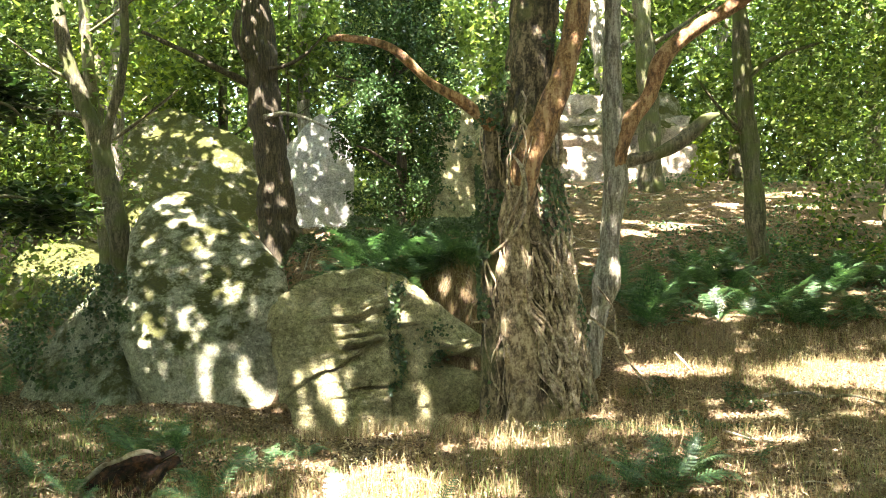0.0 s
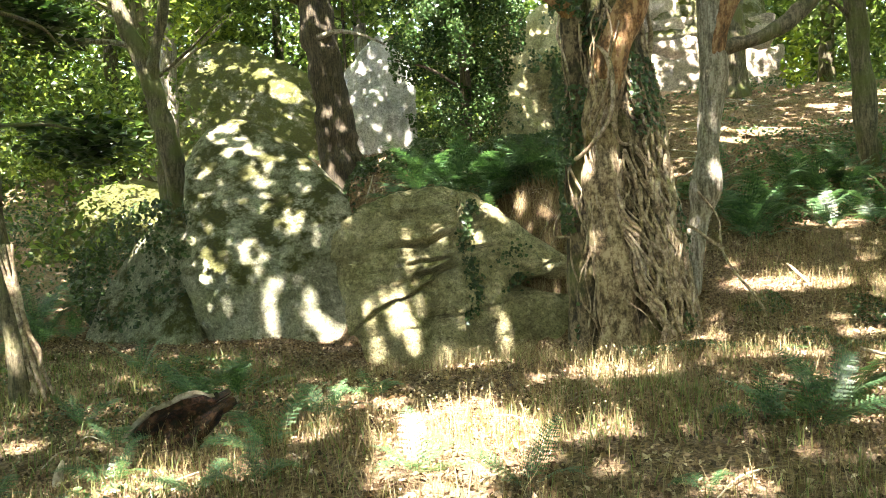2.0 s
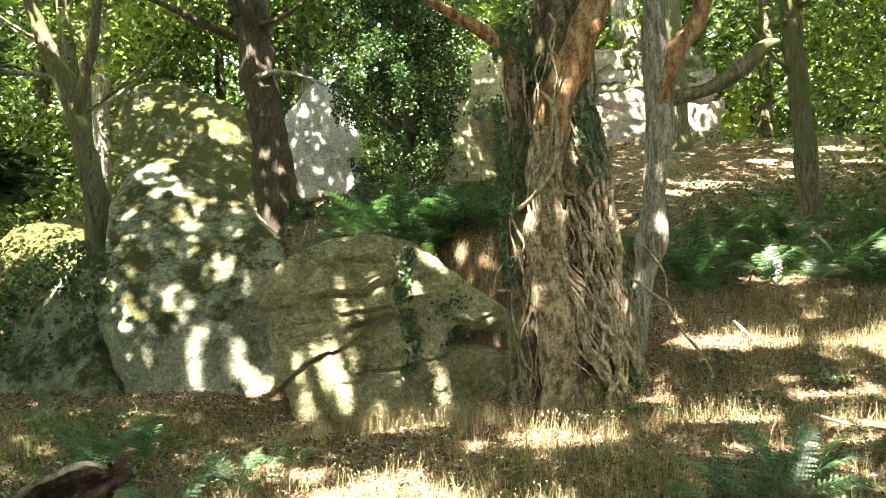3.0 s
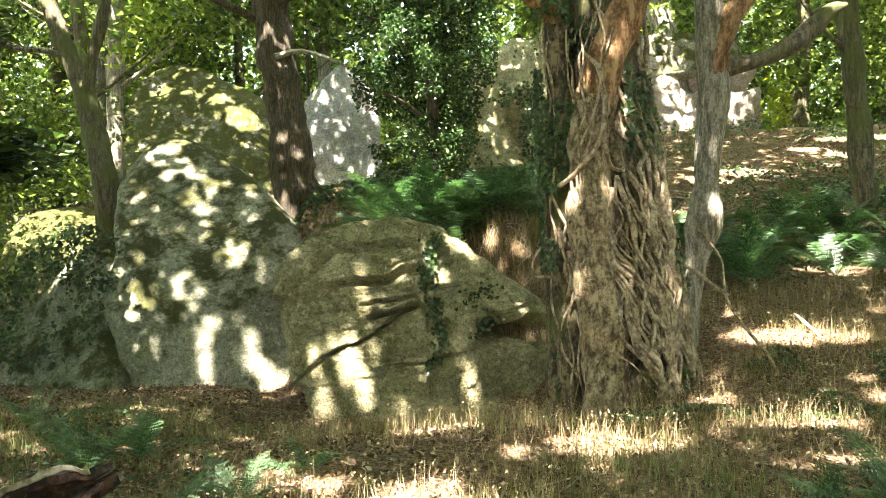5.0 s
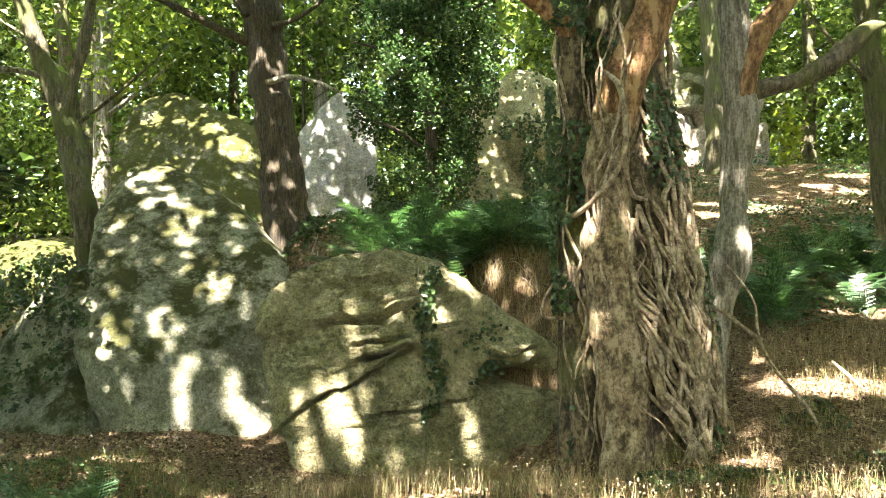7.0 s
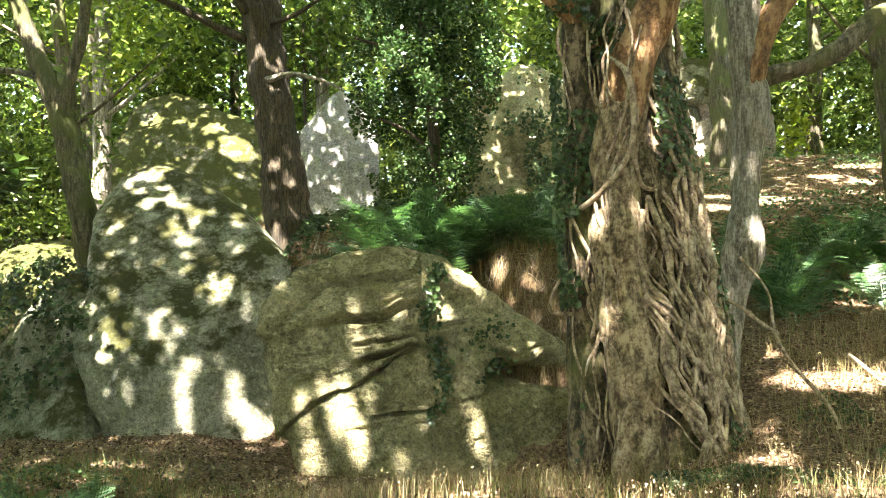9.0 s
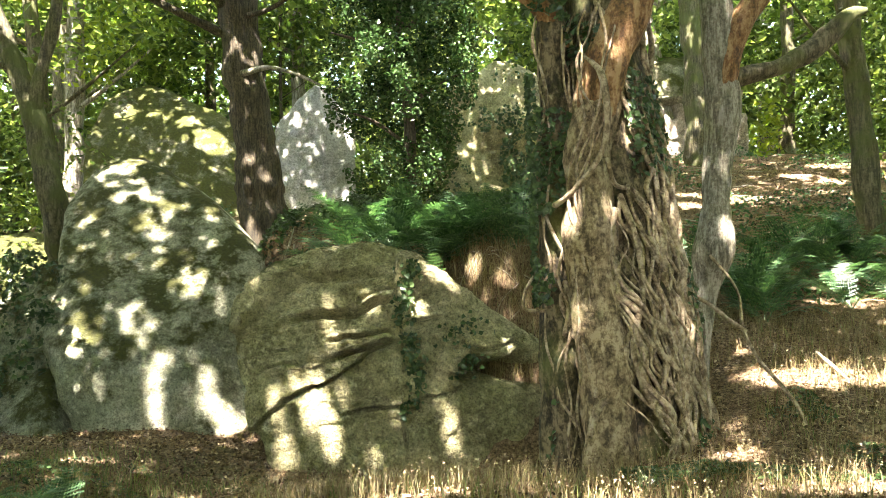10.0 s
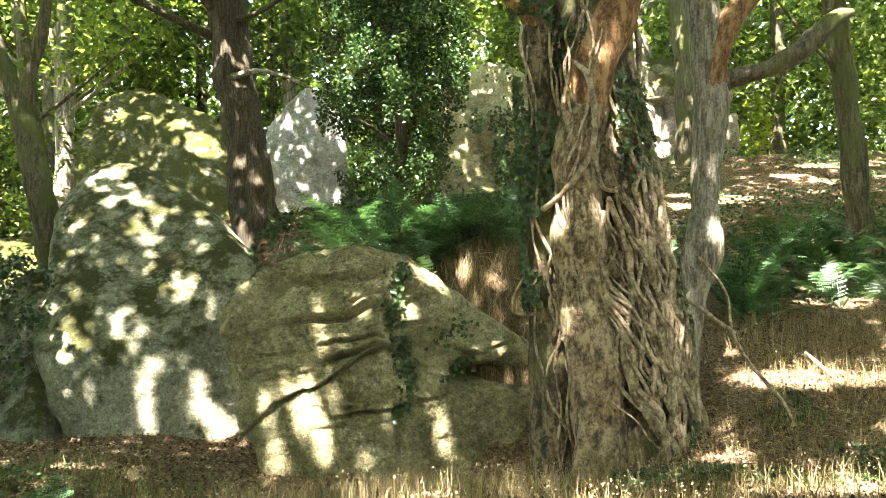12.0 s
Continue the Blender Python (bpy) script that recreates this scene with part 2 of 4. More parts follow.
def tube(points, count=24, around=12, rough=0.06, seed=0.0, ridges=0, flare=0.0):
    """A limb with an uneven skin: vertices and quads, closed at both ends by narrow rings."""
    c = spline(points, count)
    pos, rad = c[:, :3], np.maximum(c[:, 3], 0.002)
    d = np.gradient(pos, axis=0)
    d /= np.linalg.norm(d, axis=1, keepdims=True) + 1e-9
    side = np.cross(d, (0.13, 0.96, 0.21))
    side /= np.linalg.norm(side, axis=1, keepdims=True) + 1e-9
    other = np.cross(d, side)
    a = np.linspace(0, 2 * np.pi, around, endpoint=False)
    ring = np.cos(a)[None, :, None] * side[:, None] + np.sin(a)[None, :, None] * other[:, None]
    r = np.repeat(rad[:, None], around, 1)
    q = (pos[:, None] + ring * r[..., None]).reshape(-1, 3)
    r = r * (1 + rough * fbm(q * 3.1 + seed, 3).reshape(r.shape) + 0.5 * rough * vnoise(q * (9, 9, 3) + seed).reshape(r.shape))
    if ridges:
        along = np.linspace(0, 1, count)[:, None]
        r = r * (1 + flare * (1 - along) ** 2 * np.cos(ridges * a[None] + seed + 2 * along) + 0.03 * np.cos((2 * ridges + 3) * a[None] + 3 * along))
    v = pos[:, None] + ring * r[..., None]
    v = np.concatenate([v, pos[:1, None] + 0 * v[:1] - d[0] * rad[0] * 0.2, pos[-1:, None] + 0 * v[-1:] + d[-1] * rad[-1] * 0.3])
    n = count
    rows = [(i, i + 1) for i in range(n - 1)] + [(n, 0), (n - 1, n + 1)]
    j = np.arange(around)
    k = (j + 1) % around
    f = np.concatenate([np.stack([p * around + j, p * around + k, s * around + k, s * around + j], 1) for p, s in rows])
    return v.reshape(-1, 3), f


def leaves(places, size, rng, tilt=1.0, normal=None, long=1.5):
    """Many folded leaves: each six corners and four faces of three, lying at places with random turns (or near a given normal)."""
    n = len(places)
    nz = rng.normal(size=(n, 3)) * tilt + (np.array((0, 0, 1.0)) if normal is None else normal)
    nz /= np.linalg.norm(nz, axis=1, keepdims=True) + 1e-9
    ax = np.cross(nz, rng.normal(size=(n, 3)))
    ax /= np.linalg.norm(ax, axis=1, keepdims=True) + 1e-9
    bx = np.cross(nz, ax)
    s = size * rng.uniform(0.6, 1.35, n)[:, None]
    w = s / long
    fold = nz * s * 0.14
    p = np.asarray(places)
    v = np.stack([p - ax * s * 0.5, p - ax * s * 0.1 + bx * w * 0.5 + fold, p + ax * s * 0.5, p - ax * s * 0.1 - bx * w * 0.5 + fold], 1).reshape(-1, 3)
    k = np.arange(n)[:, None] * 4
    f = np.concatenate([k + (0, 1, 2), k + (0, 2, 3)], 1).reshape(-1, 3)
    return v, f


def inside(n, rng, lo, hi, shape=0.5):
    """Places in an ellipsoid between two corners, more of them near its skin."""
    d = rng.normal(size=(n, 3))
    d /= np.linalg.norm(d, axis=1, keepdims=True)
    r = rng.uniform(0, 1, n)[:, None] ** shape
    lo, hi = np.array(lo, float), np.array(hi, float)
    return (lo + hi) / 2 + d * r * (hi - lo) / 2


def clumped(places, rng, scale, keep):
    """Only those places that lie in the clumps of a noise field."""
    v = vnoise(np.asarray(places) * scale + 3.7) + 0.4 * vnoise(np.asarray(places) * scale * 2.7)
    return places[v > keep]


# ---- ground ----
def far_steps(a, b, step, reach):
    mid = np.arange(a, b + step / 2, step)
    out, s, lo, hi = [], step, a, b
    low, high = [], []
    while hi < reach:
        s *= 1.22
        lo, hi = lo - s, hi + s
        low.append(lo)
        high.append(hi)
    return np.array(low[::-1] + list(mid) + high)


gx, gy = far_steps(-14, 14, 0.11, 1500), far_steps(-3, 30, 0.11, 1500)
GX, GY = np.meshgrid(gx, gy)
GZ = ground_z(GX, GY)
n1, n2 = len(gx), len(gy)
ii, jj = np.meshgrid(np.arange(n1 - 1), np.arange(n2 - 1))
q0 = (jj * n1 + ii).ravel()
ground = new("ground", mesh_of("ground", np.stack([GX, GY, GZ], -1).reshape(-1, 3), np.stack([q0, q0 + 1, q0 + 1 + n1, q0 + n1], 1), SOIL))
tagged(ground, "woodland floor of brown leaf litter and thin green", "ground", kind="structure")


# ---- rocks ----
ICO = {}


def icosphere(level):
    if level not in ICO:
        bm = bmesh.new()
        bmesh.ops.create_icosphere(bm, subdivisions=level, radius=1.0)
        ICO[level] = (np.array([v.co for v in bm.verts]), np.array([[v.index for v in f.verts] for f in bm.faces]))
        bm.free()
    return ICO[level]


def line_gap(x, z, line):
    """Distance of the places (x, z) from a bent line, and how far above it they lie."""
    best, over = np.full(x.shape, 9.0), np.zeros(x.shape)
    for (x0, z0), (x1, z1) in zip(line, line[1:]):
        dx, dz = x1 - x0, z1 - z0
        u = np.clip(((x - x0) * dx + (z - z0) * dz) / (dx * dx + dz * dz), 0, 1)
        px, pz = x - x0 - u * dx, z - z0 - u * dz
        d = np.hypot(px, pz)
        nearer = d < best
        best = np.where(nearer, d, best)
        over = np.where(nearer, np.sign(pz * dx - px * dz) * d, over)
    return best, over


def boulder(name, centre, planes, mat, label, level=6, power=9.0, rough=0.10, fine=0.02, cracks=(), lips=(), layers=0.0, scale=0.7):
    """A rounded block between planes (normal, distance from the centre), with cracks drawn on its face in x and z."""
    d, f = icosphere(level)
    if level > 6:  # finer towards the face
        d = d + (0, -0.7, 0)
        d = d / np.linalg.norm(d, axis=1, keepdims=True)
    acc = np.zeros(len(d))
    for nrm, h in planes:
        nrm = np.array(nrm, float)
        nrm /= np.linalg.norm(nrm)
        acc += np.maximum(d @ nrm / h, 0) ** power
    r = acc ** (-1 / power)
    c = np.array(centre, float)
    p = c + d * r[:, None]
    off = rough * fbm(p * scale, 4) + fine * fbm(p * 5.0 + 9, 5, 0.6) - fine * 0.9 * np.maximum(0, fbm(p * (4, 4, 9) + 31, 3) - 0.35)
    if layers:
        warp = p[:, 2] + 0.10 * vnoise(p * 0.6) - 0.10 * p[:, 0]
        off += -layers * np.maximum(0, np.cos(warp * (13.0 if layers < 0.05 else 4.2) + 2 * vnoise(p * 0.7))) ** 10
    face = smooth(0.1, 0.5, -d[:, 1])
    wob = 0.03 * fbm(p * 4.0, 4, 0.6)
    for line, width, depth in cracks:
        gap, over = line_gap(p[:, 0], p[:, 2] + wob, line)
        vary = np.clip(0.95 + 0.7 * vnoise(p * 3.3 + 8), 0.45, 1.4)
        off += -face * depth * vary * np.exp(-((gap / (width * (0.6 + 0.5 * vary))) ** 2))
        off += face * depth * 0.12 * np.exp(-(((over - width * 1.6) / (width * 2.5)) ** 2)) * (gap < 0.4)
    for line, rise in lips:
        gap, over = line_gap(p[:, 0], p[:, 2] + wob, line)
        off += face * rise * smooth(-0.02, 0.02, over) * np.exp(-np.maximum(gap - 0.25, 0) * 3)
    p = p + d * off[:, None]
    me = mesh_of(name, p - c, f, mat)
    ob = new(name, me)
    ob.location = c
    return tagged(ob, label, "boulder")


def block(hx, hy, hz, slant=0.0):
    return [((1, 0, 0.12), hx), ((-1, 0, 0.12), hx), ((0, -1, 0.15 + slant), hy), ((0, 1, 0), hy), ((0, 0, 1), hz), ((0, 0, -1), hz), ((0.7, -0.7, 0.1), 0.8 * (hx + hy)), ((-0.6, -0.7, 0.3), 0.8 * (hx + hy))]


def walled(centre, outline, front, more=()):
    """Planes of a block whose outline, seen from the glade, is a convex ring of (x, z) about the centre; front: its facing planes."""
    cx, _, cz = centre
    planes = list(front) + list(more)
    for (x0, z0), (x1, z1) in zip(outline, outline[1:] + outline[:1]):
        n = Vector((z1 - z0, 0, x0 - x1)).normalized()
        h = n.x * (x0 - cx) + n.z * (z0 - cz)
        if h < 0:
            n, h = -n, -h
        planes.append(((n.x, 0.12, n.z), h / math.hypot(1, 0.12)))
    return planes


LEANING = (-4.1, 15.2, 1.0)
boulder("boulder", LEANING, walled(LEANING, [(-4.75, -1.0), (-5.25, 0.5), (-5.55, 1.1), (-5.80, 2.36), (-5.62, 3.2), (-5.18, 3.5), (-4.65, 3.36), (-3.9, 2.85), (-3.15, 2.12), (-2.72, 1.4), (-2.5, 0.4), (-2.6, -1.0)],
        [((0.0, -0.766, 0.643), 0.98), ((0, -1, -0.12), 1.95), ((0, 1, 0), 2.0), ((0.55, -0.75, 0.35), 1.42), ((-0.6, -0.7, 0.35), 1.62)]), ROCK_MOSSY,
        "huge rounded leaning boulder, grey with olive moss", level=7, power=13, rough=0.10, fine=0.016, scale=0.75)
LAYERED = (-0.95, 13.0, 0.35)
boulder("boulder", LAYERED, walled(LAYERED, [(-2.02, -1.0), (-2.2, -0.13), (-2.47, 0.45), (-2.45, 0.8), (-2.28, 1.13), (-1.98, 1.42), (-1.4, 1.57), (-0.9, 1.54), (-0.42, 1.36), (0.1, 0.98), (0.62, 0.68), (0.78, 0.2), (0.78, -1.0)],
        [((-0.02, -1, 0.08), 1.16), ((0, 1, 0), 1.2), ((0.5, -0.85, 0.2), 1.62), ((-0.5, -0.85, 0.1), 1.72), ((0, -0.8, 0.6), 1.50)]),
        ROCK, "layered olive-brown boulder split by dark cracks", level=8, power=18, rough=0.06, fine=0.026, scale=1.1,
        cracks=[([(-2.2, -0.19), (-2.02, -0.01), (-1.81, 0.11), (-1.63, 0.2), (-1.44, 0.28), (-1.32, 0.34), (-1.17, 0.41), (-1.08, 0.51), (-0.87, 0.6)], 0.012, 0.15),
                ([(-1.29, -0.06), (-0.96, -0.04), (-0.75, -0.02), (-0.47, 0.06), (-0.11, 0.14)], 0.0152, 0.171),
                ([(-1.84, 0.84), (-1.57, 0.9), (-1.38, 0.89), (-1.2, 0.9), (-1.05, 0.96), (-0.96, 1.01), (-0.78, 1.04)], 0.0243, 0.274),
                ([(-2.29, 0.81), (-2.17, 0.9), (-2.05, 1.02), (-1.93, 1.15), (-1.75, 1.25), (-1.44, 1.28), (-1.14, 1.31), (-0.84, 1.3)], 0.0203, 0.205),
                ([(-1.35, 0.48), (-1.14, 0.54), (-0.96, 0.61), (-0.84, 0.64)], 0.0162, 0.16),
                ([(-1.44, 0.64), (-1.08, 0.69), (-0.84, 0.72)], 0.0131, 0.114),
                ([(-1.14, 1.02), (-0.96, 1.11), (-0.81, 1.16)], 0.0162, 0.16),
                ([(-0.78, 1.19), (-0.54, 1.18), (-0.47, 1.22)], 0.0203, 0.228),
                ([(-0.69, 0.81), (-0.44, 0.84), (-0.29, 0.87)], 0.0152, 0.16),
                ([(-0.81, 1.42), (-0.77, 0.96), (-0.72, 0.35)], 0.0203, 0.137),
                ([(-2.08, 1.24), (-1.87, 1.27), (-1.69, 1.39)], 0.0131, 0.103),
                ([(-2.47, 0.69), (-2.32, 0.78), (-2.2, 0.87)], 0.0182, 0.16),
                ([(-2.17, 0.35), (-1.93, 0.41), (-1.69, 0.4)], 0.0112, 0.057),
                ([(-2.14, 0.6), (-1.99, 0.54), (-1.75, 0.6)], 0.0112, 0.057),
                ([(-1.82, -0.68), (-1.79, -0.38), (-1.82, -0.01)], 0.0112, 0.0798),
                ([(-0.72, -0.68), (-0.7, -0.38), (-0.74, -0.04)], 0.0131, 0.103),
                ([(0.01, 0.32), (0.31, 0.32), (0.65, 0.28)], 0.1, 0.66),
                ([(-0.11, 0.6), (0.13, 0.52), (0.49, 0.63)], 0.0162, 0.16)],
        lips=[([(-2.2, -0.19), (-2.02, -0.01), (-1.81, 0.11), (-1.63, 0.2), (-1.44, 0.28), (-1.32, 0.34), (-1.17, 0.41), (-1.08, 0.51), (-0.87, 0.6)], 0.05), ([(-1.84, 0.84), (-1.57, 0.9), (-1.38, 0.89), (-1.2, 0.9), (-1.05, 0.96), (-0.96, 1.01), (-0.78, 1.04)], 0.05), ([(-2.29, 0.81), (-2.17, 0.9), (-2.05, 1.02), (-1.93, 1.15), (-1.75, 1.25), (-1.44, 1.28), (-1.14, 1.31), (-0.84, 1.3)], 0.04), ([(-1.35, 0.48), (-1.14, 0.54), (-0.96, 0.61), (-0.84, 0.64)], 0.03)], layers=0.016)
DOME = (-8.1, 28.4, 5.2)
boulder("boulder", DOME, walled(DOME, [(-10.5, 3.0), (-10.4, 6.3), (-10.1, 6.95), (-9.15, 7.4), (-8.2, 7.1), (-7.2, 6.45), (-6.0, 5.7), (-5.7, 3.0)], [((0, -0.85, 0.5), 1.5), ((0, 1, 0), 2.0), ((0.4, -0.8, 0.5), 1.75)]),
        ROCK_GREEN, "domed boulder coated in yellow-green moss", power=12, rough=0.15, level=6)
SLAB = (-3.9, 27.0, 4.8)
boulder("boulder", SLAB, walled(SLAB, [(-4.95, 2.6), (-4.95, 5.45), (-4.75, 5.8), (-3.8, 6.55), (-3.15, 5.9), (-2.88, 5.5), (-2.88, 2.6)], [((0.0, -1, 0.15), 1.3), ((0, 1, 0), 1.5), ((-0.5, -0.8, 0.25), 1.45)]),
        ROCK_GREY, "upright pale grey rock slab with a peaked top", power=20, rough=0.09, fine=0.035, layers=0.02, cracks=[([(-4.3, 5.9), (-4.2, 5.2), (-4.5, 4.4)], 0.03, 0.12), ([(-3.4, 5.9), (-3.6, 5.0), (-3.5, 4.0)], 0.03, 0.12), ([(-4.8, 5.0), (-4.0, 5.2), (-3.2, 5.0)], 0.02, 0.08)])
boulder("boulder", (1.2, 27.3, 4.8), block(1.6, 1.3, 2.1), ROCK, "ivy-hung rock outcrop in deep shade", power=9, rough=0.35, layers=0.08)
boulder("boulder", (4.6, 28.4, 5.4), block(1.45, 1.5, 2.2), ROCK_PINK, "buff cliff block with dark horizontal ledges", power=12, rough=0.18, fine=0.04,
        cracks=[([(2.9, 6.45), (4.5, 6.3), (6.2, 6.5)], 0.10, 0.5), ([(2.9, 5.75), (4.3, 5.9), (5.3, 5.6)], 0.07, 0.35), ([(3.9, 5.6), (4.0, 4.2)], 0.05, 0.2), ([(3.0, 7.0), (6.0, 6.95)], 0.08, 0.4)])
boulder("boulder", (5.7, 29.6, 6.9), block(2.3, 2.2, 0.85, 0.3), ROCK_GREEN, "dark mossy capstone on top of the cliff", power=6, rough=0.35, fine=0.05, layers=0.09)
boulder("boulder", (7.15, 28.5, 5.0), block(1.15, 1.6, 1.75), ROCK_PINK, "low buff cliff block under a dark ledge", power=12, rough=0.18, fine=0.04,
        cracks=[([(5.8, 6.1), (7.5, 5.95), (9.2, 6.2)], 0.16, 0.6), ([(6.0, 6.6), (9, 6.5)], 0.08, 0.3)])
boulder("boulder", (-10.3, 22.6, 1.0), [((0.1, -0.7, 0.7), 1.1), ((-1, 0, 0.2), 1.7), ((1, 0, 0.3), 1.5), ((0, 0, 1), 1.55), ((0, 1, 0), 1.4), ((0, 0, -1), 1.4), ((-0.7, 0, 0.7), 1.5)],
        ROCK_GREEN, "sunlit mossy boulder beyond the leaning one", power=8, rough=0.16, level=6)
boulder("boulder", (-6.0, 15.0, 0.1), [((-0.3, -0.8, 0.5), 0.9), ((-0.75, 0, 0.65), 0.95), ((1, 0, 0.3), 0.9), ((0, 0, 1), 1.5), ((0, 1, 0), 1.2), ((0, 0, -1), 1.2), ((-1, 0, 0), 1.2)],
        ROCK_MOSSY, "dark sloping rock overgrown with ivy", power=8, rough=0.12, level=6)


# ---- trees ----
def tree(x, y, label, limbs, mat, crown=None, name="tree"):
    """A tree at x, y. limbs: (part name, rows of x, y, z, radius, count, around, material or None, ridges)."""
    z = float(ground_z(x, y))
    root = tagged(base(name, x, y, z), label, "tree")
    for i, (kind, rows, count, around, m, ridges) in enumerate(limbs):
        rows = np.array(rows, float) - (x, y, z, 0)
        v, f = tube(rows, count, around, 0.15, seed=x * 3.1 + i, ridges=ridges, flare=0.09 if ridges else 0)
        part(kind, mesh_of(kind, v, f, m or mat), root)
    if crown is not None:
        places, size, leafmat, rng = crown
        v, f = leaves(places - np.array((x, y, z)), size, rng, 0.9)
        part("crown", mesh_of("crown", v, f, leafmat, False), root)
    return root


rng = np.random.default_rng(5)
main = tree(1.15, 10.1, "old broad trunk wrapped in thick ivy stems", [
    ("trunk", [(1.18, 10.15, -0.45, 0.58), (1.17, 10.15, 0.15, 0.53), (1.13, 10.15, 1.0, 0.48), (1.05, 10.15, 2.0, 0.40), (1.02, 10.2, 3.0, 0.33), (1.10, 10.25, 4.2, 0.29), (1.2, 10.3, 6.0, 0.25), (1.4, 10.4, 9.5, 0.14)], 110, 72, BARK_STEM_SHADED, 7),
    ("trunk", [(0.95, 9.72, -0.3, 0.20), (0.93, 9.74, 0.5, 0.20), (0.83, 9.78, 1.5, 0.19), (0.86, 9.85, 2.3, 0.19), (1.03, 9.95, 3.0, 0.15), (1.15, 10.1, 3.6, 0.08)], 70, 32, None, 4),
    ("limb", [(0.86, 9.92, 2.1, 0.10), (0.92, 9.86, 2.5, 0.165), (1.04, 9.84, 3.0, 0.175), (1.40, 9.86, 3.85, 0.145), (1.62, 9.9, 4.8, 0.13), (1.8, 9.9, 6.5, 0.09)], 60, 28, BARK_RED, 3),
    ("trunk", [(0.70, 10.05, -0.35, 0.24), (0.68, 10.05, 0.8, 0.20), (0.64, 10.05, 1.9, 0.17), (0.62, 10.0, 2.7, 0.14), (0.60, 10.0, 3.25, 0.11), (0.7, 10.1, 3.7, 0.05)], 60, 28, BARK_STEM_SHADED, 4),
    ("branch", [(0.68, 10.0, 3.05, 0.10), (0.52, 9.95, 3.36, 0.075), (0.20, 9.9, 3.62, 0.065), (-0.16, 9.85, 3.82, 0.06), (-0.62, 9.8, 4.22, 0.05), (-1.15, 9.75, 4.32, 0.04), (-1.35, 9.75, 4.3, 0.03)], 40, 14, BARK_RED, 0),
], BARK_OLD)


def trunk_path(z):
    """The main trunk's middle and radius at height z."""
    zs = (-0.45, 0.15, 1.0, 2.0, 3.0, 4.2, 6.0)
    return np.interp(z, zs, (1.18, 1.17, 1.13, 1.05, 1.02, 1.10, 1.2)), np.interp(z, zs, (10.15, 10.15, 10.15, 10.15, 10.2, 10.25, 10.3)), np.interp(z, zs, (0.64, 0.58, 0.51, 0.42, 0.35, 0.31, 0.27))


mz = float(ground_z(1.15, 10.1))
rv = random.Random(11)
for i in range(96):
    low = i < 76
    a = rv.uniform(-1.45, 0.35) if low else rv.uniform(-2.9, 0.2)
    z, top = (rv.uniform(-0.25, 0.5), rv.uniform(0.8, 2.1)) if low else (rv.uniform(0.3, 1.6), rv.uniform(2.4, 4.6))
    r0 = rv.choice((0.008, 0.011, 0.014, 0.018, 0.023)) if low else rv.choice((0.01, 0.014, 0.02, 0.026))
    rows, drift = [], rv.uniform(-0.16, 0.10)
    while z < top:
        tx, ty, tr = trunk_path(z)
        tr = tr + r0 * 0.6 + rv.uniform(0.0, 0.06)
        rows.append((tx + tr * math.cos(a) - 1.15, ty + tr * math.sin(a) - 10.1, z - mz, r0 * rv.uniform(0.8, 1.2) * (1.15 - 0.4 * (z / max(top, 0.1)))))
        z += rv.uniform(0.12, 0.24)
        a += drift * rv.uniform(0.2, 1.6) + rv.uniform(-0.22, 0.22)
    if len(rows) > 3:
        part("ivy_stem", mesh_of("ivy_stem", *tube(rows, len(rows) * 4, 8, 0.18, seed=i), VINE), main, "twisting bare ivy stem")
for i, (line, r0) in enumerate([
        ([(0.5, 1.75), (0.68, 1.87), (0.89, 2.14), (0.95, 2.43), (0.91, 2.75), (0.82, 2.98)], 0.022),
        ([(0.94, 2.12), (1.01, 1.93), (1.15, 1.89), (1.26, 1.75), (1.42, 1.48)], 0.018),
        ([(0.5, 1.12), (0.62, 0.87), (0.75, 0.73), (0.8, 0.53), (0.89, 0.44), (0.82, 0.3)], 0.018),
        ([(0.52, 2.8), (0.59, 2.57), (0.64, 2.34), (0.6, 2.16)], 0.014),
        ([(0.98, 1.12), (1.08, 1.03), (1.24, 0.91), (1.38, 0.8), (1.42, 0.57)], 0.03),
        ([(0.45, 1.3), (0.35, 1.14), (0.34, 1), (0.5, 0.98)], 0.013),
        ([(0.82, 0.35), (0.89, 0.71), (1.01, 1.07), (0.96, 1.44), (1.01, 1.75)], 0.02),
        ([(1.19, 0.35), (1.1, 0.71), (1.19, 1.12), (1.15, 1.53), (1.05, 1.84)], 0.024),
        ([(1.42, 0.35), (1.49, 0.8), (1.38, 1.21), (1.26, 1.53)], 0.03),
        ([(0.78, 0.07), (0.85, 0.3), (0.96, 0.39), (1.05, 0.71)], 0.03)]):
    rows = []
    for x0, z0 in line:  # each lies on whichever trunk stands foremost there
        tx, ty, tr = trunk_path(z0)
        fx = float(np.interp(z0, (-0.3, 0.5, 1.5, 2.3, 3.0), (0.95, 0.93, 0.83, 0.86, 1.03)))
        front = [ty - math.sqrt(max(tr**2 - (x0 - tx) ** 2, 0.02)) - 0.02, 9.79 - math.sqrt(max(0.205**2 - (x0 - fx) ** 2, 0)) if abs(x0 - fx) < 0.205 else 99]
        rows.append((x0 - 1.15, min(front) - r0 * 0.5 - 10.1, z0 - mz, r0))
    part("ivy_stem", mesh_of("ivy_stem", *tube(rows, len(rows) * 7, 10, 0.2, seed=140 + i), VINE), main, "thick pale ivy stem crossing the trunk")
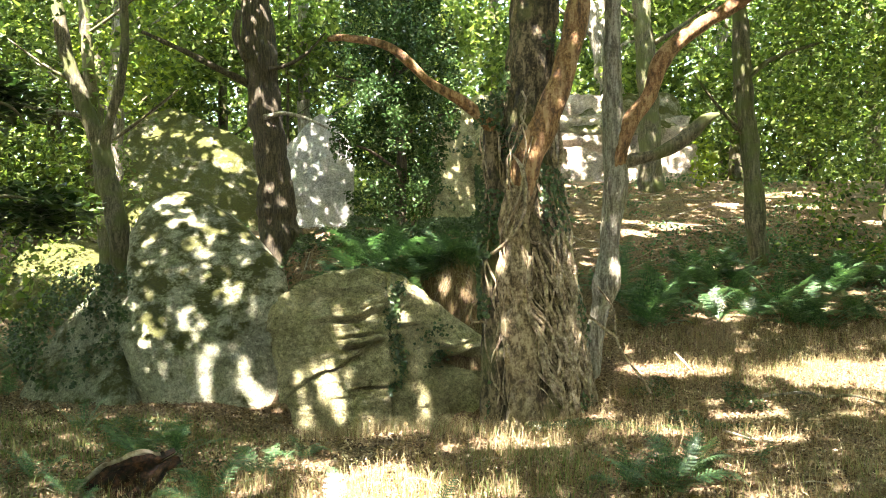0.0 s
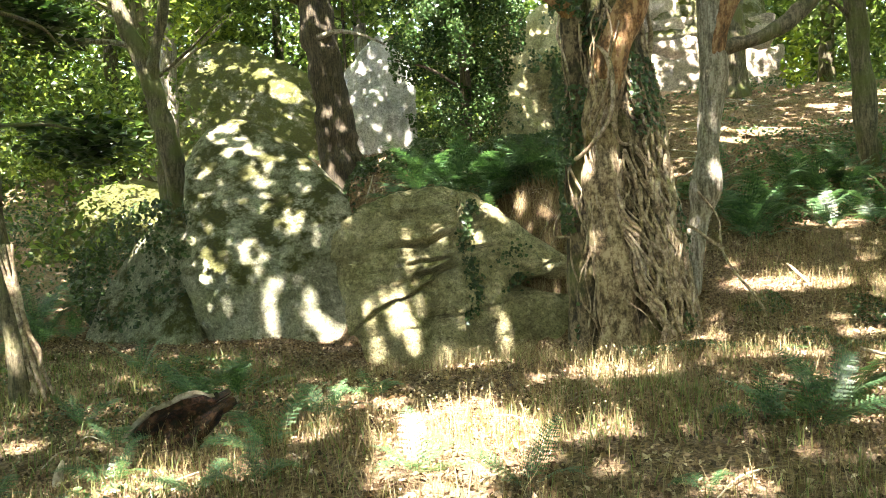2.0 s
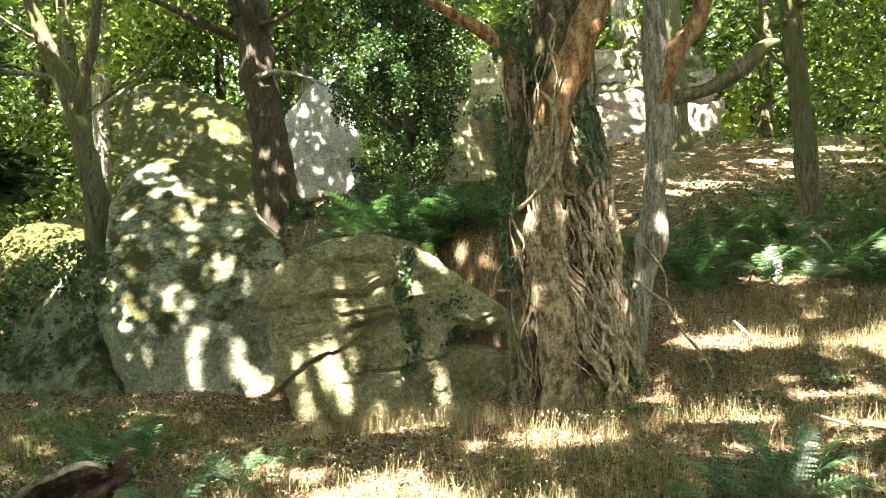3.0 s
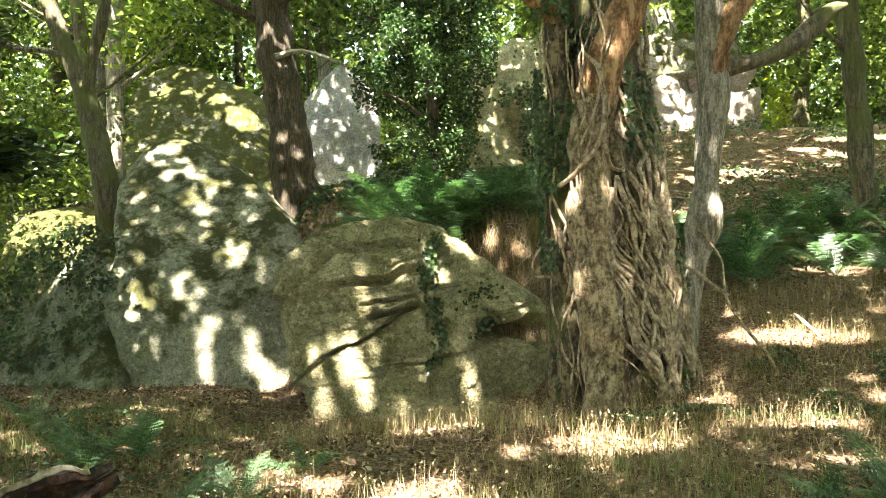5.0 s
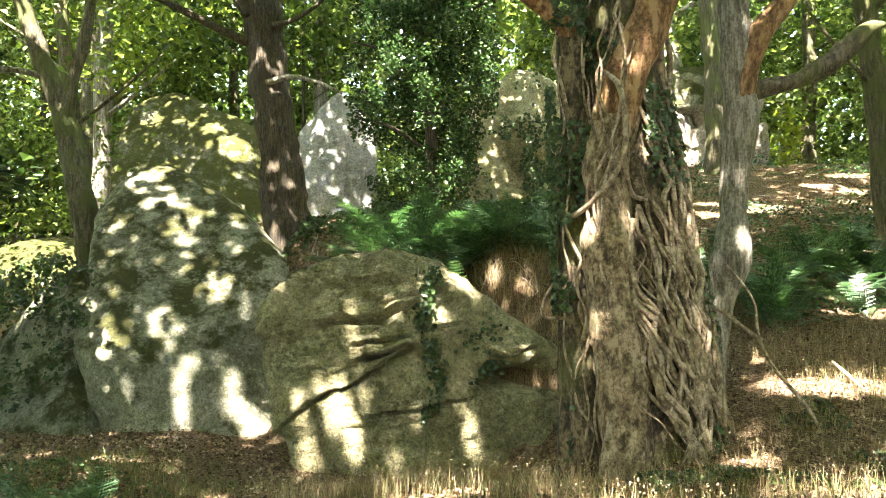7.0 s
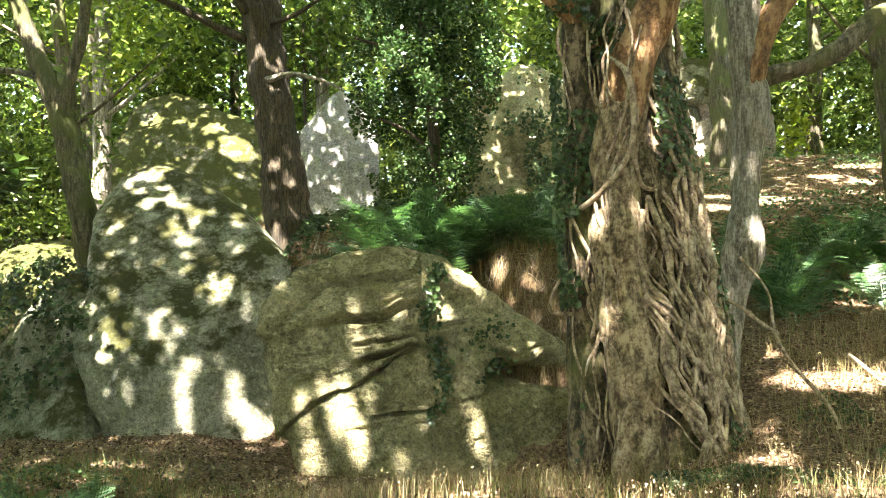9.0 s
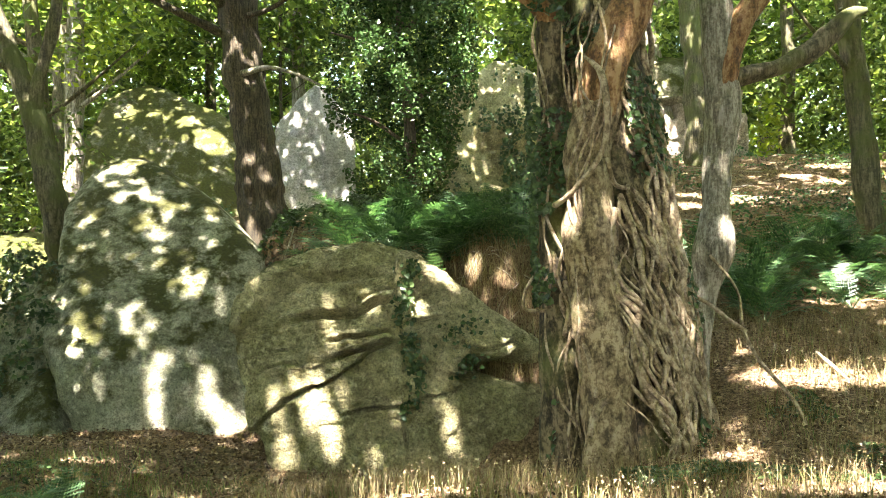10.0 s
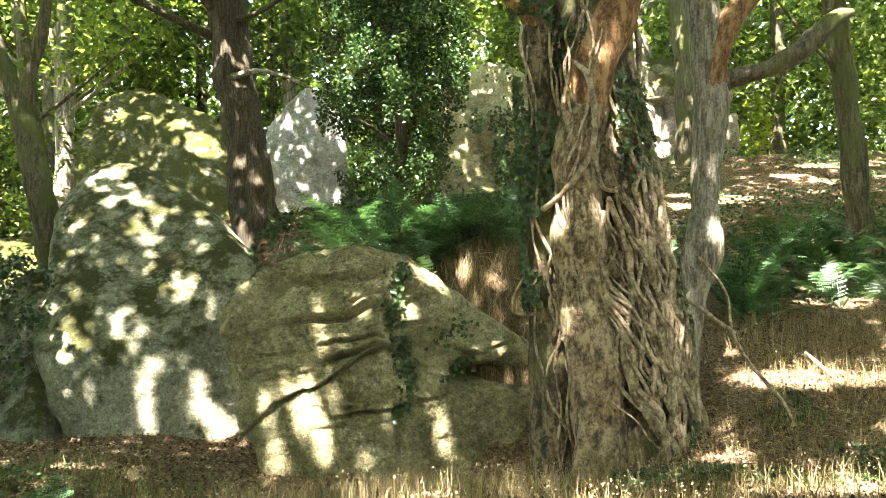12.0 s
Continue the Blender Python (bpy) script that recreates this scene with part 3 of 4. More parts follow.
for i in range(9):  # thinner stems on the two flanking trunks
    z, x0, y0, wide = -0.2 + 0.25 * (i % 4), (0.68, 0.86)[i % 2], (9.98, 9.78)[i % 2], (0.165, 0.175)[i % 2]
    a, rows = rv.uniform(-2.7, -0.6), []
    while z < 3.3:
        rows.append((x0 - 0.03 * z + wide * 1.0 * math.cos(a) - 1.15 + (0.10 * max(0, z - 1.8) if i % 2 else 0), y0 + wide * 1.0 * math.sin(a) - 10.1, z - mz, rv.uniform(0.007, 0.014)))
        z += rv.uniform(0.14, 0.28)
        a = min(-0.3, max(-2.9, a + rv.uniform(-0.6, 0.6)))
    part("ivy_stem", mesh_of("ivy_stem", *tube(rows, len(rows) * 4, 8, 0.18, seed=90 + i), VINE), main, "twisting bare ivy stem")
z = rng.uniform(0.0, 3.8, 2600)
a = rng.uniform(-3.6, -1.0, 2600)
sl = np.stack([0.66 - 0.02 * z + 0.21 * np.cos(a), 10.02 + 0.21 * np.sin(a), z], 1)
sl = sl[vnoise(sl * 2.6 + 4) + 0.35 * smooth(0.8, 3.0, sl[:, 2]) > 0.5]
v, f = leaves(sl - (1.15, 10.1, mz), 0.055, rng, 0.5, np.array((-0.4, -0.9, 0.3)), 1.15)
part("ivy_leaves", mesh_of("ivy_leaves", v, f, LEAF_IVY, False), main, "dark green ivy leaves")
# ivy leaves that hang on the old trunk
k = 9000
z = rng.uniform(-0.15, 5.2, k)
a = rng.uniform(-3.4, 0.6, k)
tx, ty, tr = trunk_path(z)
pl = np.stack([tx + (tr + rng.uniform(0.02, 0.10, k)) * np.cos(a), ty + (tr + rng.uniform(0.02, 0.10, k)) * np.sin(a), z], 1)
dens = vnoise(pl * 2.3 + 1.0) + 0.5 * smooth(1.6, 3.2, z) * smooth(-2.0, -2.8, a) + 0.6 * smooth(0.5, -0.1, z) * smooth(-1.2, -0.6, a)
pl = pl[dens > 0.42]
outw = np.stack([np.cos(np.arctan2(pl[:, 1] - 10.15, pl[:, 0] - 1.1)), np.sin(np.arctan2(pl[:, 1] - 10.15, pl[:, 0] - 1.1)), 0.4 + 0 * pl[:, 0]], 1)
v, f = leaves(pl - (1.15, 10.1, mz), 0.055, rng, 0.4, outw, 1.15)
part("ivy_leaves", mesh_of("ivy_leaves", v, f, LEAF_IVY, False), main, "dark green ivy leaves")

tree(2.1, 11.0, "slender twisted grey tree with a forking reddish limb", [
    ("trunk", [(1.85, 10.85, -0.1, 0.17), (1.92, 10.9, 0.55, 0.125), (2.05, 10.95, 1.05, 0.12), (2.12, 10.95, 1.35, 0.175), (2.17, 10.95, 1.7, 0.165), (2.19, 10.98, 2.05, 0.125), (2.28, 11.0, 2.75, 0.15), (2.26, 11.0, 3.3, 0.14), (2.24, 11.0, 4.2, 0.12), (2.25, 11.0, 5.2, 0.10), (2.3, 11, 8, 0.06)], 110, 32, None, 5),
    ("limb", [(2.27, 10.99, 2.45, 0.04), (2.28, 10.96, 2.95, 0.10), (2.42, 10.95, 3.5, 0.115), (2.72, 10.95, 3.92, 0.115), (2.88, 10.95, 4.38, 0.11), (3.28, 10.95, 4.76, 0.10), (3.9, 10.9, 5.15, 0.09), (4.6, 10.8, 5.7, 0.06)], 50, 20, BARK_RED, 3),
    ("branch", [(2.26, 11.0, 2.98, 0.08), (2.5, 11.0, 3.06, 0.085), (2.8, 11.0, 3.13, 0.08), (3.1, 11.05, 3.28, 0.09), (3.32, 11.1, 3.46, 0.10), (3.5, 11.1, 3.62, 0.07), (3.7, 11.2, 3.7, 0.03)], 40, 16, BARK_MOSS, 3),
    ("branch", [(1.9, 10.3, 1.40, 0.012), (2.06, 10.15, 1.12, 0.012), (2.07, 10.05, 0.80, 0.013), (2.16, 9.95, 0.56, 0.014), (2.36, 9.85, 0.28, 0.015), (2.45, 9.8, 0.06, 0.014)], 26, 8, VINE, 0),
    ("branch", [(1.66, 9.98, 1.08, 0.016), (1.80, 9.98, 1.0, 0.016), (1.92, 10.0, 0.9, 0.016), (2.09, 10.05, 0.79, 0.016)], 18, 8, VINE, 0),
], BARK_GREY)
tree(-3.85, 18.7, "dark straight furrowed conifer trunk with snapped side branches", [
    ("trunk", [(-3.5, 18.7, 0.4, 0.62), (-3.60, 18.7, 2.2, 0.47), (-3.67, 18.7, 2.8, 0.42), (-3.76, 18.7, 3.5, 0.37), (-3.89, 18.7, 4.6, 0.355), (-4.10, 18.7, 6.2, 0.36), (-4.25, 18.7, 8.0, 0.29), (-4.6, 18.7, 12, 0.2)], 90, 48, None, 9),
    ("branch", [(-4.25, 18.6, 5.8, 0.09), (-4.9, 18.4, 6.1, 0.075), (-5.7, 18.3, 6.5, 0.06), (-6.6, 18.2, 6.9, 0.04)], 26, 12, None, 0),
    ("branch", [(-4.1, 18.5, 6.1, 0.06), (-3.5, 18.4, 6.2, 0.05), (-3.0, 18.3, 6.45, 0.04), (-2.6, 18.3, 6.9, 0.02)], 26, 10, None, 0),
    ("branch", [(-3.95, 18.4, 5.05, 0.06), (-3.5, 18.3, 5.12, 0.045), (-3.0, 18.2, 5.0, 0.035), (-2.5, 18.1, 4.75, 0.02)], 24, 10, BARK_GREY, 0),
    ("branch", [(-4.3, 18.4, 6.3, 0.10), (-4.55, 18.3, 6.8, 0.09), (-4.5, 18.3, 7.4, 0.06)], 14, 10, None, 0),
], BARK_DARK)
tree(-6.15, 16.3, "forked mossy tree beside the leaning boulder", [
    ("trunk", [(-6.0, 16.3, -0.6, 0.27), (-6.06, 16.1, 1.2, 0.23), (-6.2, 15.9, 2.6, 0.20), (-6.36, 15.9, 3.3, 0.185), (-6.52, 15.9, 3.95, 0.17), (-6.87, 15.9, 4.85, 0.145), (-7.1, 15.9, 5.45, 0.13), (-7.3, 15.9, 6.2, 0.12), (-7.6, 15.9, 8, 0.08)], 80, 28, None, 4),
    ("limb", [(-6.5, 15.9, 3.75, 0.12), (-6.38, 15.82, 4.3, 0.105), (-6.27, 15.8, 4.7, 0.095), (-6.13, 15.8, 5.2, 0.09), (-6.05, 15.8, 6.2, 0.08), (-6.2, 15.8, 7.6, 0.06)], 34, 14, None, 0),
    ("branch", [(-6.75, 15.9, 4.55, 0.06), (-7.1, 15.7, 4.62, 0.05), (-7.5, 15.6, 4.65, 0.045), (-8.4, 15.3, 4.85, 0.02)], 24, 8, BARK_GREY, 0),
], BARK_MOSS)
tree(5.8, 15.5, "slim mossy trunk rising from bracken", [
    ("trunk", [(5.9, 15.5, 1.1, 0.22), (5.83, 15.5, 2.0, 0.175), (5.73, 15.5, 3.5, 0.165), (5.6, 15.5, 5.2, 0.16), (5.5, 15.5, 7.0, 0.14), (5.2, 15.5, 10, 0.1)], 60, 24, None, 4),
    ("branch", [(5.45, 15.45, 5.0, 0.05), (6.0, 15.3, 5.5, 0.04), (6.9, 15.1, 5.8, 0.02)], 18, 8, None, 0),
    ("branch", [(5.55, 15.45, 4.2, 0.04), (5.1, 15.3, 4.6, 0.03), (4.6, 15.2, 5.2, 0.015)], 18, 8, None, 0)], BARK_MOSS)
pl = clumped(inside(1500, rng, (-5.4, 8.0, 0.0), (-4.5, 9.0, 3.4), 0.5), rng, 2.0, 0.0)
near_left = tree(-4.75, 8.5, "dark ivy-laced trunk with bare stems at its foot", [
    ("trunk", [(-4.76, 8.5, -0.5, 0.11), (-4.8, 8.5, 0.3, 0.08), (-4.9, 8.5, 1.5, 0.08), (-5.0, 8.5, 3, 0.10), (-5.1, 8.5, 6, 0.08)], 40, 18, None, 4)] +
    [("ivy_stem", [(-4.38 - 0.1 * (k % 3), 8.25 + 0.05 * k, -0.2, 0.016), (-4.44 - 0.06 * ((k + 1) % 3), 8.27 + 0.03 * k, 0.18, 0.02), (-4.62 + 0.05 * (k % 2), 8.32, 0.55, 0.02), (-4.66 - 0.04 * k, 8.36, 1.2, 0.013)], 20, 8, VINE, 0) for k in range(5)],
    BARK_MOSS, (pl, 0.06, LEAF_IVY, rng))

nz0 = float(ground_z(-4.75, 8.5))
spray = clumped(np.concatenate([inside(700, rng, (-6.7, 11.2, 2.1), (-4.9, 12.8, 2.9), 0.7), inside(500, rng, (-7.0, 11.0, 3.6), (-5.6, 12.8, 4.6), 0.7)]), rng, 1.6, -0.7)
v, f = leaves(spray - (-4.75, 8.5, nz0), 0.17, rng, 0.3, None, 1.15)
part("leaf_spray", mesh_of("leaf_spray", v, f, LEAF_IVY, False), near_left, "broad dark green leaf sprays")["kind"] = "stuff"
for hz0, ex in ((2.3, -5.7), (3.4, -6.0)):
    v, f = tube(np.array([(-4.93, 8.5, hz0, 0.025), (-5.3, 10.2, hz0 + 0.2, 0.02), (ex, 12.0, hz0 + 0.3, 0.008)]) - (-4.75, 8.5, nz0, 0), 14, 8, 0.1, 2.0)
    part("branch", mesh_of("branch", v, f, BARK_MOSS), near_left)

# trunks further up the slope: x, y, lean to the right per metre, radius, bark
for x, y, lean, r, m, lab in ((6.0, 27.6, -0.16, 0.42, BARK_GREY, "pale sunlit leaning trunk on the slope"), (12.6, 37.1, -0.02, 0.32, BARK_GREY, "tall grey trunk far up the slope"),
                              (-9.0, 22.5, 0.03, 0.22, BARK_GREY, "pale slim trunk lit by sun"), (-5.2, 31.0, 0.0, 0.26, BARK_GREY, "grey trunk behind the slab"),
                              (6.15, 24.6, -0.05, 0.30, BARK_MOSS, "mossy trunk before the cliff"),
                              (10.5, 30.0, 0.03, 0.22, BARK_MOSS, "slim dark trunk far off"), (14.5, 33.0, 0.0, 0.26, BARK_MOSS, "slim dark trunk far off"),
                              (10.5, 19.5, 0.06, 0.20, BARK_MOSS, "mossy trunk at the thicket's edge"), (-11.5, 27.0, 0.05, 0.24, BARK_MOSS, "slim dark trunk far off"),
                              (-14.0, 30.0, 0.0, 0.26, BARK_MOSS, "slim dark trunk far off"), (-9.0, 34.0, 0.0, 0.2, BARK_MOSS, "slim dark trunk far off"), (2.2, 36.0, 0.0, 0.24, BARK_MOSS, "slim dark trunk far off"),
                              (-2.0, 38.0, 0.02, 0.26, BARK_MOSS, "slim dark trunk far off"), (18.5, 36.0, 0.0, 0.3, BARK_MOSS, "slim dark trunk far off"), (-7.6, 19.2, -0.1, 0.16, BARK_MOSS, "slim leaning trunk beside the rocks"),
                              (-6.2, 33.5, 0.0, 0.09, BARK_DARK, "thin dark sapling stem"), (-6.9, 31.5, 0.03, 0.07, BARK_DARK, "thin dark sapling stem"), (-7.3, 33, -0.03, 0.08, BARK_DARK, "thin dark sapling stem"), (-5.8, 30.5, 0.02, 0.06, BARK_DARK, "thin dark sapling stem")):
    z = float(ground_z(x, y))
    tree(x, y, lab, [("trunk", [(x, y, z - 0.3, r * 1.35), (x + lean * 0.7, y, z + 0.7, r * 1.05), (x + lean * 3 + 0.06, y, z + 3, r * 0.95), (x + lean * 6, y, z + 6, r * 0.85), (x + lean * 10, y, z + 11, r * 0.6)], 40, 18, None, 4)] +
         [("branch", [(x + lean * h, y, z + h, r * 0.3), (x + lean * h + s * 0.9, y - 0.3, z + h + 0.5, r * 0.22), (x + lean * h + s * 2.0, y - 0.5, z + h + 1.3, r * 0.08)], 12, 8, None, 0) for h, s in ((3.6 + y % 1, 1), (4.8 + x % 1, -1), (6.5, 1))], m,
         (clumped(inside(900, rng, (x - 2.4, y - 1.6, z + 4.5), (x + 2.4, y + 1.6, z + 9.5), 0.4), rng, 0.9, -0.1), 0.2, LEAF_FAR, rng) if x != 6.0 else None)


# ---- foliage ----
def foliage(name, label, places, size, mat, tilt=0.9, normal=None, long=1.5):
    v, f = leaves(places, size, rng, tilt, normal, long)
    ob = new(name, mesh_of(name, v, f, mat, False))
    return tagged(ob, label, "foliage", kind="stuff")


box = lambda n, lo, hi: rng.uniform(lo, hi, (n, 3))
# holly in the middle, in hanging sprays
pl = clumped(inside(60000, rng, (-3.1, 20.2, 2.4), (0.5, 24.0, 10.5), 0.45), rng, 1.5, 0.1)
hz = float(ground_z(-1.2, 22.4))
tree(-1.2, 22.4, "dense dark glossy holly above the ferns", [("trunk", [(-1.2, 22.4, hz - 0.3, 0.16), (-1.1, 22.4, 4.5, 0.13), (-1.3, 22.4, 7, 0.1), (-1.2, 22.4, 9.5, 0.06)], 24, 12, None, 0)] +
     [("branch", [(-1.2, 22.4, h, 0.05), (-1.2 + s * 0.8, 22.1, h + 0.5, 0.04), (-1.2 + s * 1.6, 21.8, h + 0.7, 0.02)], 12, 8, None, 0) for h, s in ((4.4, -1), (5.2, 1), (6.1, -1), (7, 1))],
     BARK_DARK, (pl, 0.105, LEAF_HOLLY, rng), "holly_tree")
far = np.concatenate([box(230000, (-30, 31, 3), (32, 50, 22)), box(120000, (-24, 26, 3), (-5, 34, 15)), box(70000, (5, 26, 4.5), (26, 36, 14)), box(24000, (-5, 29, 4), (6, 33, 12))])
far = clumped(far, rng, 0.45, 0.0)
far = far[~((far[:, 0] > -11.2) & (far[:, 0] < -2.4) & (far[:, 1] < 30.5) & (far[:, 2] < 7.9))]
far = far[~((far[:, 0] > 2.5) & (far[:, 0] < 9.0) & (far[:, 1] < 30.0) & (far[:, 2] < 7.4))]
under = box(50000, (-32, 29, 0), (34, 52, 4.5))
under[:, 2] += ground_z(under[:, 0], under[:, 1])
far = far[far[:, 2] > ground_z(far[:, 0], far[:, 1]) + 0.2]
far = np.concatenate([far, clumped(under, rng, 0.7, -0.2)])
behind = box(110000, (-46, 50, 2), (48, 60, 34))
foliage("woodland_foliage", "deep green woods closing the top of the slope", behind[behind[:, 2] > ground_z(behind[:, 0], behind[:, 1])], 0.55, LEAF_FAR)
foliage("woodland_foliage", "bright green backlit woodland leaves up the slope", far, 0.27, LEAF_FAR)
lo = clumped(np.concatenate([box(30000, (-22, 18.5, 0.5), (-8.8, 26, 10)), box(16000, (-12, 11, 0.8), (-6.3, 14.5, 8.0)), box(4000, (-9, 17, 2.5), (-7.2, 21, 4.6))]), rng, 0.8, 0.02)
lo = lo[lo[:, 2] > ground_z(lo[:, 0], lo[:, 1])]
foliage("woodland_foliage", "leafy thicket of green sprays by the mossy rocks", lo, 0.13, LEAF_FAR)
ro = clumped(np.concatenate([box(30000, (8.6, 17, 1.5), (20, 25, 9)), box(9000, (6.2, 13.5, 4.9), (13, 18, 8.5)), box(6000, (6.6, 14.5, 1.0), (11, 17, 3.4))]), rng, 0.8, 0.02)
ro = ro[ro[:, 2] > ground_z(ro[:, 0], ro[:, 1])]
foliage("woodland_foliage", "shrubby green thicket on the bank", ro, 0.13, LEAF_FAR)
yl = clumped(np.concatenate([inside(1500, rng, (-9.6, 20, 5.6), (-6.6, 23, 9.0)), inside(260, rng, (6.6, 22.0, 3.9), (7.4, 22.8, 5.4))]), rng, 1.2, -0.05)
foliage("sunny_sprays", "sunlit yellow-green leaf sprays", yl, 0.15, LEAF_YELLOW)

# unseen foliage behind and beside the camera, added to block low skylight
around = np.concatenate([box(62000, (-26, -18, 0), (26, -9, 12)), box(46000, (-28, -14, 0), (-18.5, 27, 12)), box(46000, (19, -14, 0), (28, 27, 12))])
around[:, 2] += ground_z(around[:, 0], around[:, 1])
foliage("woodland_foliage", "unseen leaf banks round the glade, cutting side light", clumped(around, rng, 0.5, -0.4), 0.41, LEAF_FAR)

# unseen leaf layer overhead that shades the place; GAPS set the sun patches
GAPS = [(0.0, 12.75, 1.5, 0.05, 0.2), (0.35, 12.6, 1.2, 0.02, 0.08), (-1.55, 13.2, 2.1, 0.09, 0.16), (-1.2, 13.3, 2.2, 0.12, 0.18), (-0.95, 13.1, 2.1, 0.07, 0.16), (-0.4, 13.2, 2.1, 0.13, 0.16), (-0.1, 13.4, 2.2, 0.09, 0.12), (0.3, 13.4, 2.2, 0.10, 0.14), (-1.8, 13.3, 2.1, 0.0, 0.06), (-0.5, 5.95, 0, 0.5, 1.15), (5.0, 10.4, 0.5, 1.1, 0.6), (-1.3, 21, 5.0, 0.5, 0.5), (-0.6, 20.8, 4.0, 0.3, 0.4), (-2, 21, 6, 0.4, 0.5), (-0.75, 13.3, 2.3, 0.12, 0.2), (-0.3, 12.25, 1.2, 0.12, 0.3), (-1.85, 5.6, 0.2, 0.12, 0.1), (-1.5, 13.2, 2.2, 0.1, 0.2), (-6.0, 13.9, 0.3, 0.12, 0.15), (-3.3, 13.3, 0.5, 0.06, 0.2), (-3.9, 13.2, 0.4, 0.04, 0.2), (-4.3, 13.6, 1.0, 0.05, 0.2), (-5.3, 14.0, 1.2, 0.06, 0.3), (-8.5, 22.3, 4, 0.2, 0.6), (-9.5, 21.5, 1.8, 0.5, 0.4), (-5.6, 14.0, 0.9, 0.1, 0.2), (-4.0, 11.5, -0.4, 0.4, 0.1), (2.0, 8.4, 0.1, 0.4, 0.12), (-0.2, 13.2, 2.3, 0.1, 0.1), (-4.3, 26, 5.5, 0.05, 0.2), (4.2, 26.9, 5.4, 0.25, 0.5), (7.3, 27.2, 4.8, 0.5, 0.3), (5.5, 12.8, 1.8, 0.5, 0.12), (4.4, 13.2, 1.6, 0.12, 0.1), (6.6, 13.6, 1.9, 0.3, 0.12), (3.6, 13.4, 1.5, 0.1, 0.08), (2.8, 14.6, 1.7, 0.2, 0.15), (0.72, 7.95, -0.15, 0.4, 0.32), (-1.5, 11.85, -0.22, 0.075, 0.25), (-1.68, 11.85, -0.28, 0.015, 0.22), (-1.95, 11.85, -0.36, 0.01, 0.2), (-1.46, 11.85, 0.9, 0.03, 0.34), (-0.62, 11.85, 0.9, 0.03, 0.12), (-0.25, 11.9, -0.4, 0.04, 0.15), (-4.2, 14.6, 2.2, 0.15, 0.06), (-5.0, 15.6, 3.0, 0.14, 0.12), (-3.6, 13.9, 1.5, 0.08, 0.2),
        (-3.1, 13.2, 0.3, 0.06, 0.2), (-10, 22, 2, 1.6, 1.0), (-7.0, 26.7, 5.3, 0.5, 0.3), (-8.7, 27.2, 6.2, 0.15, 0.1), (-9.5, 27.3, 6.4, 0.1, 0.15), (-7.6, 27.0, 5.9, 0.3, 0.2), (-2.9, 26, 5, 0.08, 0.4), (-0.2, 12.3, 1.2, 0.08, 0.25), (2.25, 10.85, 1.5, 0.05, 0.12), (2.9, 10.6, 0.5, 0.7, 0.22),
        (5.7, 27.3, 6, 0.4, 1.6), (9.5, 23.5, 3.8, 1.2, 0.4), (2.2, 7.4, 0.1, 0.25, 0.1), (3.2, 8.2, 0.1, 0.35, 0.15), (-2.4, 5.6, 0, 0.35, 0.3), (-4.9, 13.7, 0.9, 0.04, 0.4), (-6.2, 14.8, 0.8, 0.3, 0.3), (4.2, 12.6, 1.5, 0.5, 0.3)]
rg = random.Random(21)
for i in range(95):  # dapples over the leaning boulder and its neighbours
    u, w = rg.random(), rg.random()
    w = w ** 0.6
    GAPS.append((-5.4 + 2.5 * u, 13.1 + 2.9 * w, 0.2 + 2.9 * w, rg.uniform(-0.01, 0.03), rg.uniform(0.02, 0.13)))
for i in range(84):  # and over the open floor
    hole = (rg.uniform(-5, 6), rg.uniform(4.2, 10.9), 0.1, rg.uniform(0.02, 0.16), rg.uniform(0.02, 0.13))
    if not (0.0 < hole[0] < 2.8 and hole[1] > 9.2):
        GAPS.append(hole)
for i in range(40):
    hole = (rg.uniform(-11, 11), rg.uniform(14, 26), 3.6, rg.uniform(0.15, 0.6), rg.uniform(0.1, 0.5))
    if min(math.hypot(hole[0] - x, hole[1] - y) for x, y in ((-3.8, 18.7), (-3.8, 19.6), (5.8, 15.5), (5.8, 16.6))) > 1.1:
        GAPS.append(hole)
TOP = 8.5
cp = rng.uniform((-17, -9, -0.12), (17, 34, 0.12), (350000, 3))
cp[:, 2] += TOP + 0.5 * np.maximum(cp[:, 1] - 16, 0)
keep = np.ones(len(cp), bool)
for x, y, z, rx, ry in GAPS:
    at = cp - ((cp[:, 2] - z) / SUN_TO.z)[:, None] * np.array(SUN_TO)
    u = np.hypot((at[:, 0] - x) / (rx + 0.06), (at[:, 1] - y) / (ry + 0.06))
    near = u < 1.6
    keep[near] &= u[near] + 0.30 * vnoise(cp[near] * (5, 5, 0) + x) > 1
shade = cp - ((cp[:, 2] - 0.5) / SUN_TO.z)[:, None] * np.array(SUN_TO)
high = cp - ((cp[:, 2] - 5.0) / SUN_TO.z)[:, None] * np.array(SUN_TO)
shade = (np.abs(shade[:, 0] + 1.0) < 1.7) & (np.abs(shade[:, 1] - 12.0) < 0.8)
shade |= (np.abs(high[:, 0] + 3.9) < 1.2) & (np.abs(high[:, 1] - 25.8) < 1.2) | (np.abs(high[:, 0] - 1.0) < 2.0) & (np.abs(high[:, 1] - 26.2) < 1.4)
keep &= shade | (vnoise(cp * (3.1, 3.1, 0)) + 0.6 * vnoise(cp * (7, 7, 0)) < 1.0 - 0.75 * smooth(21, 27, cp[:, 1]))
foliage("shading_leaves", "unseen overhead leaf layer with gaps set for sun patches", cp[keep], 0.24, LEAF_FAR, 0.25)
# a higher leaf layer, added to keep full sun off the far foliage
hc = clumped(box(24000, (-34, 26, 15), (34, 52, 21)), rng, 0.5, 0.0)
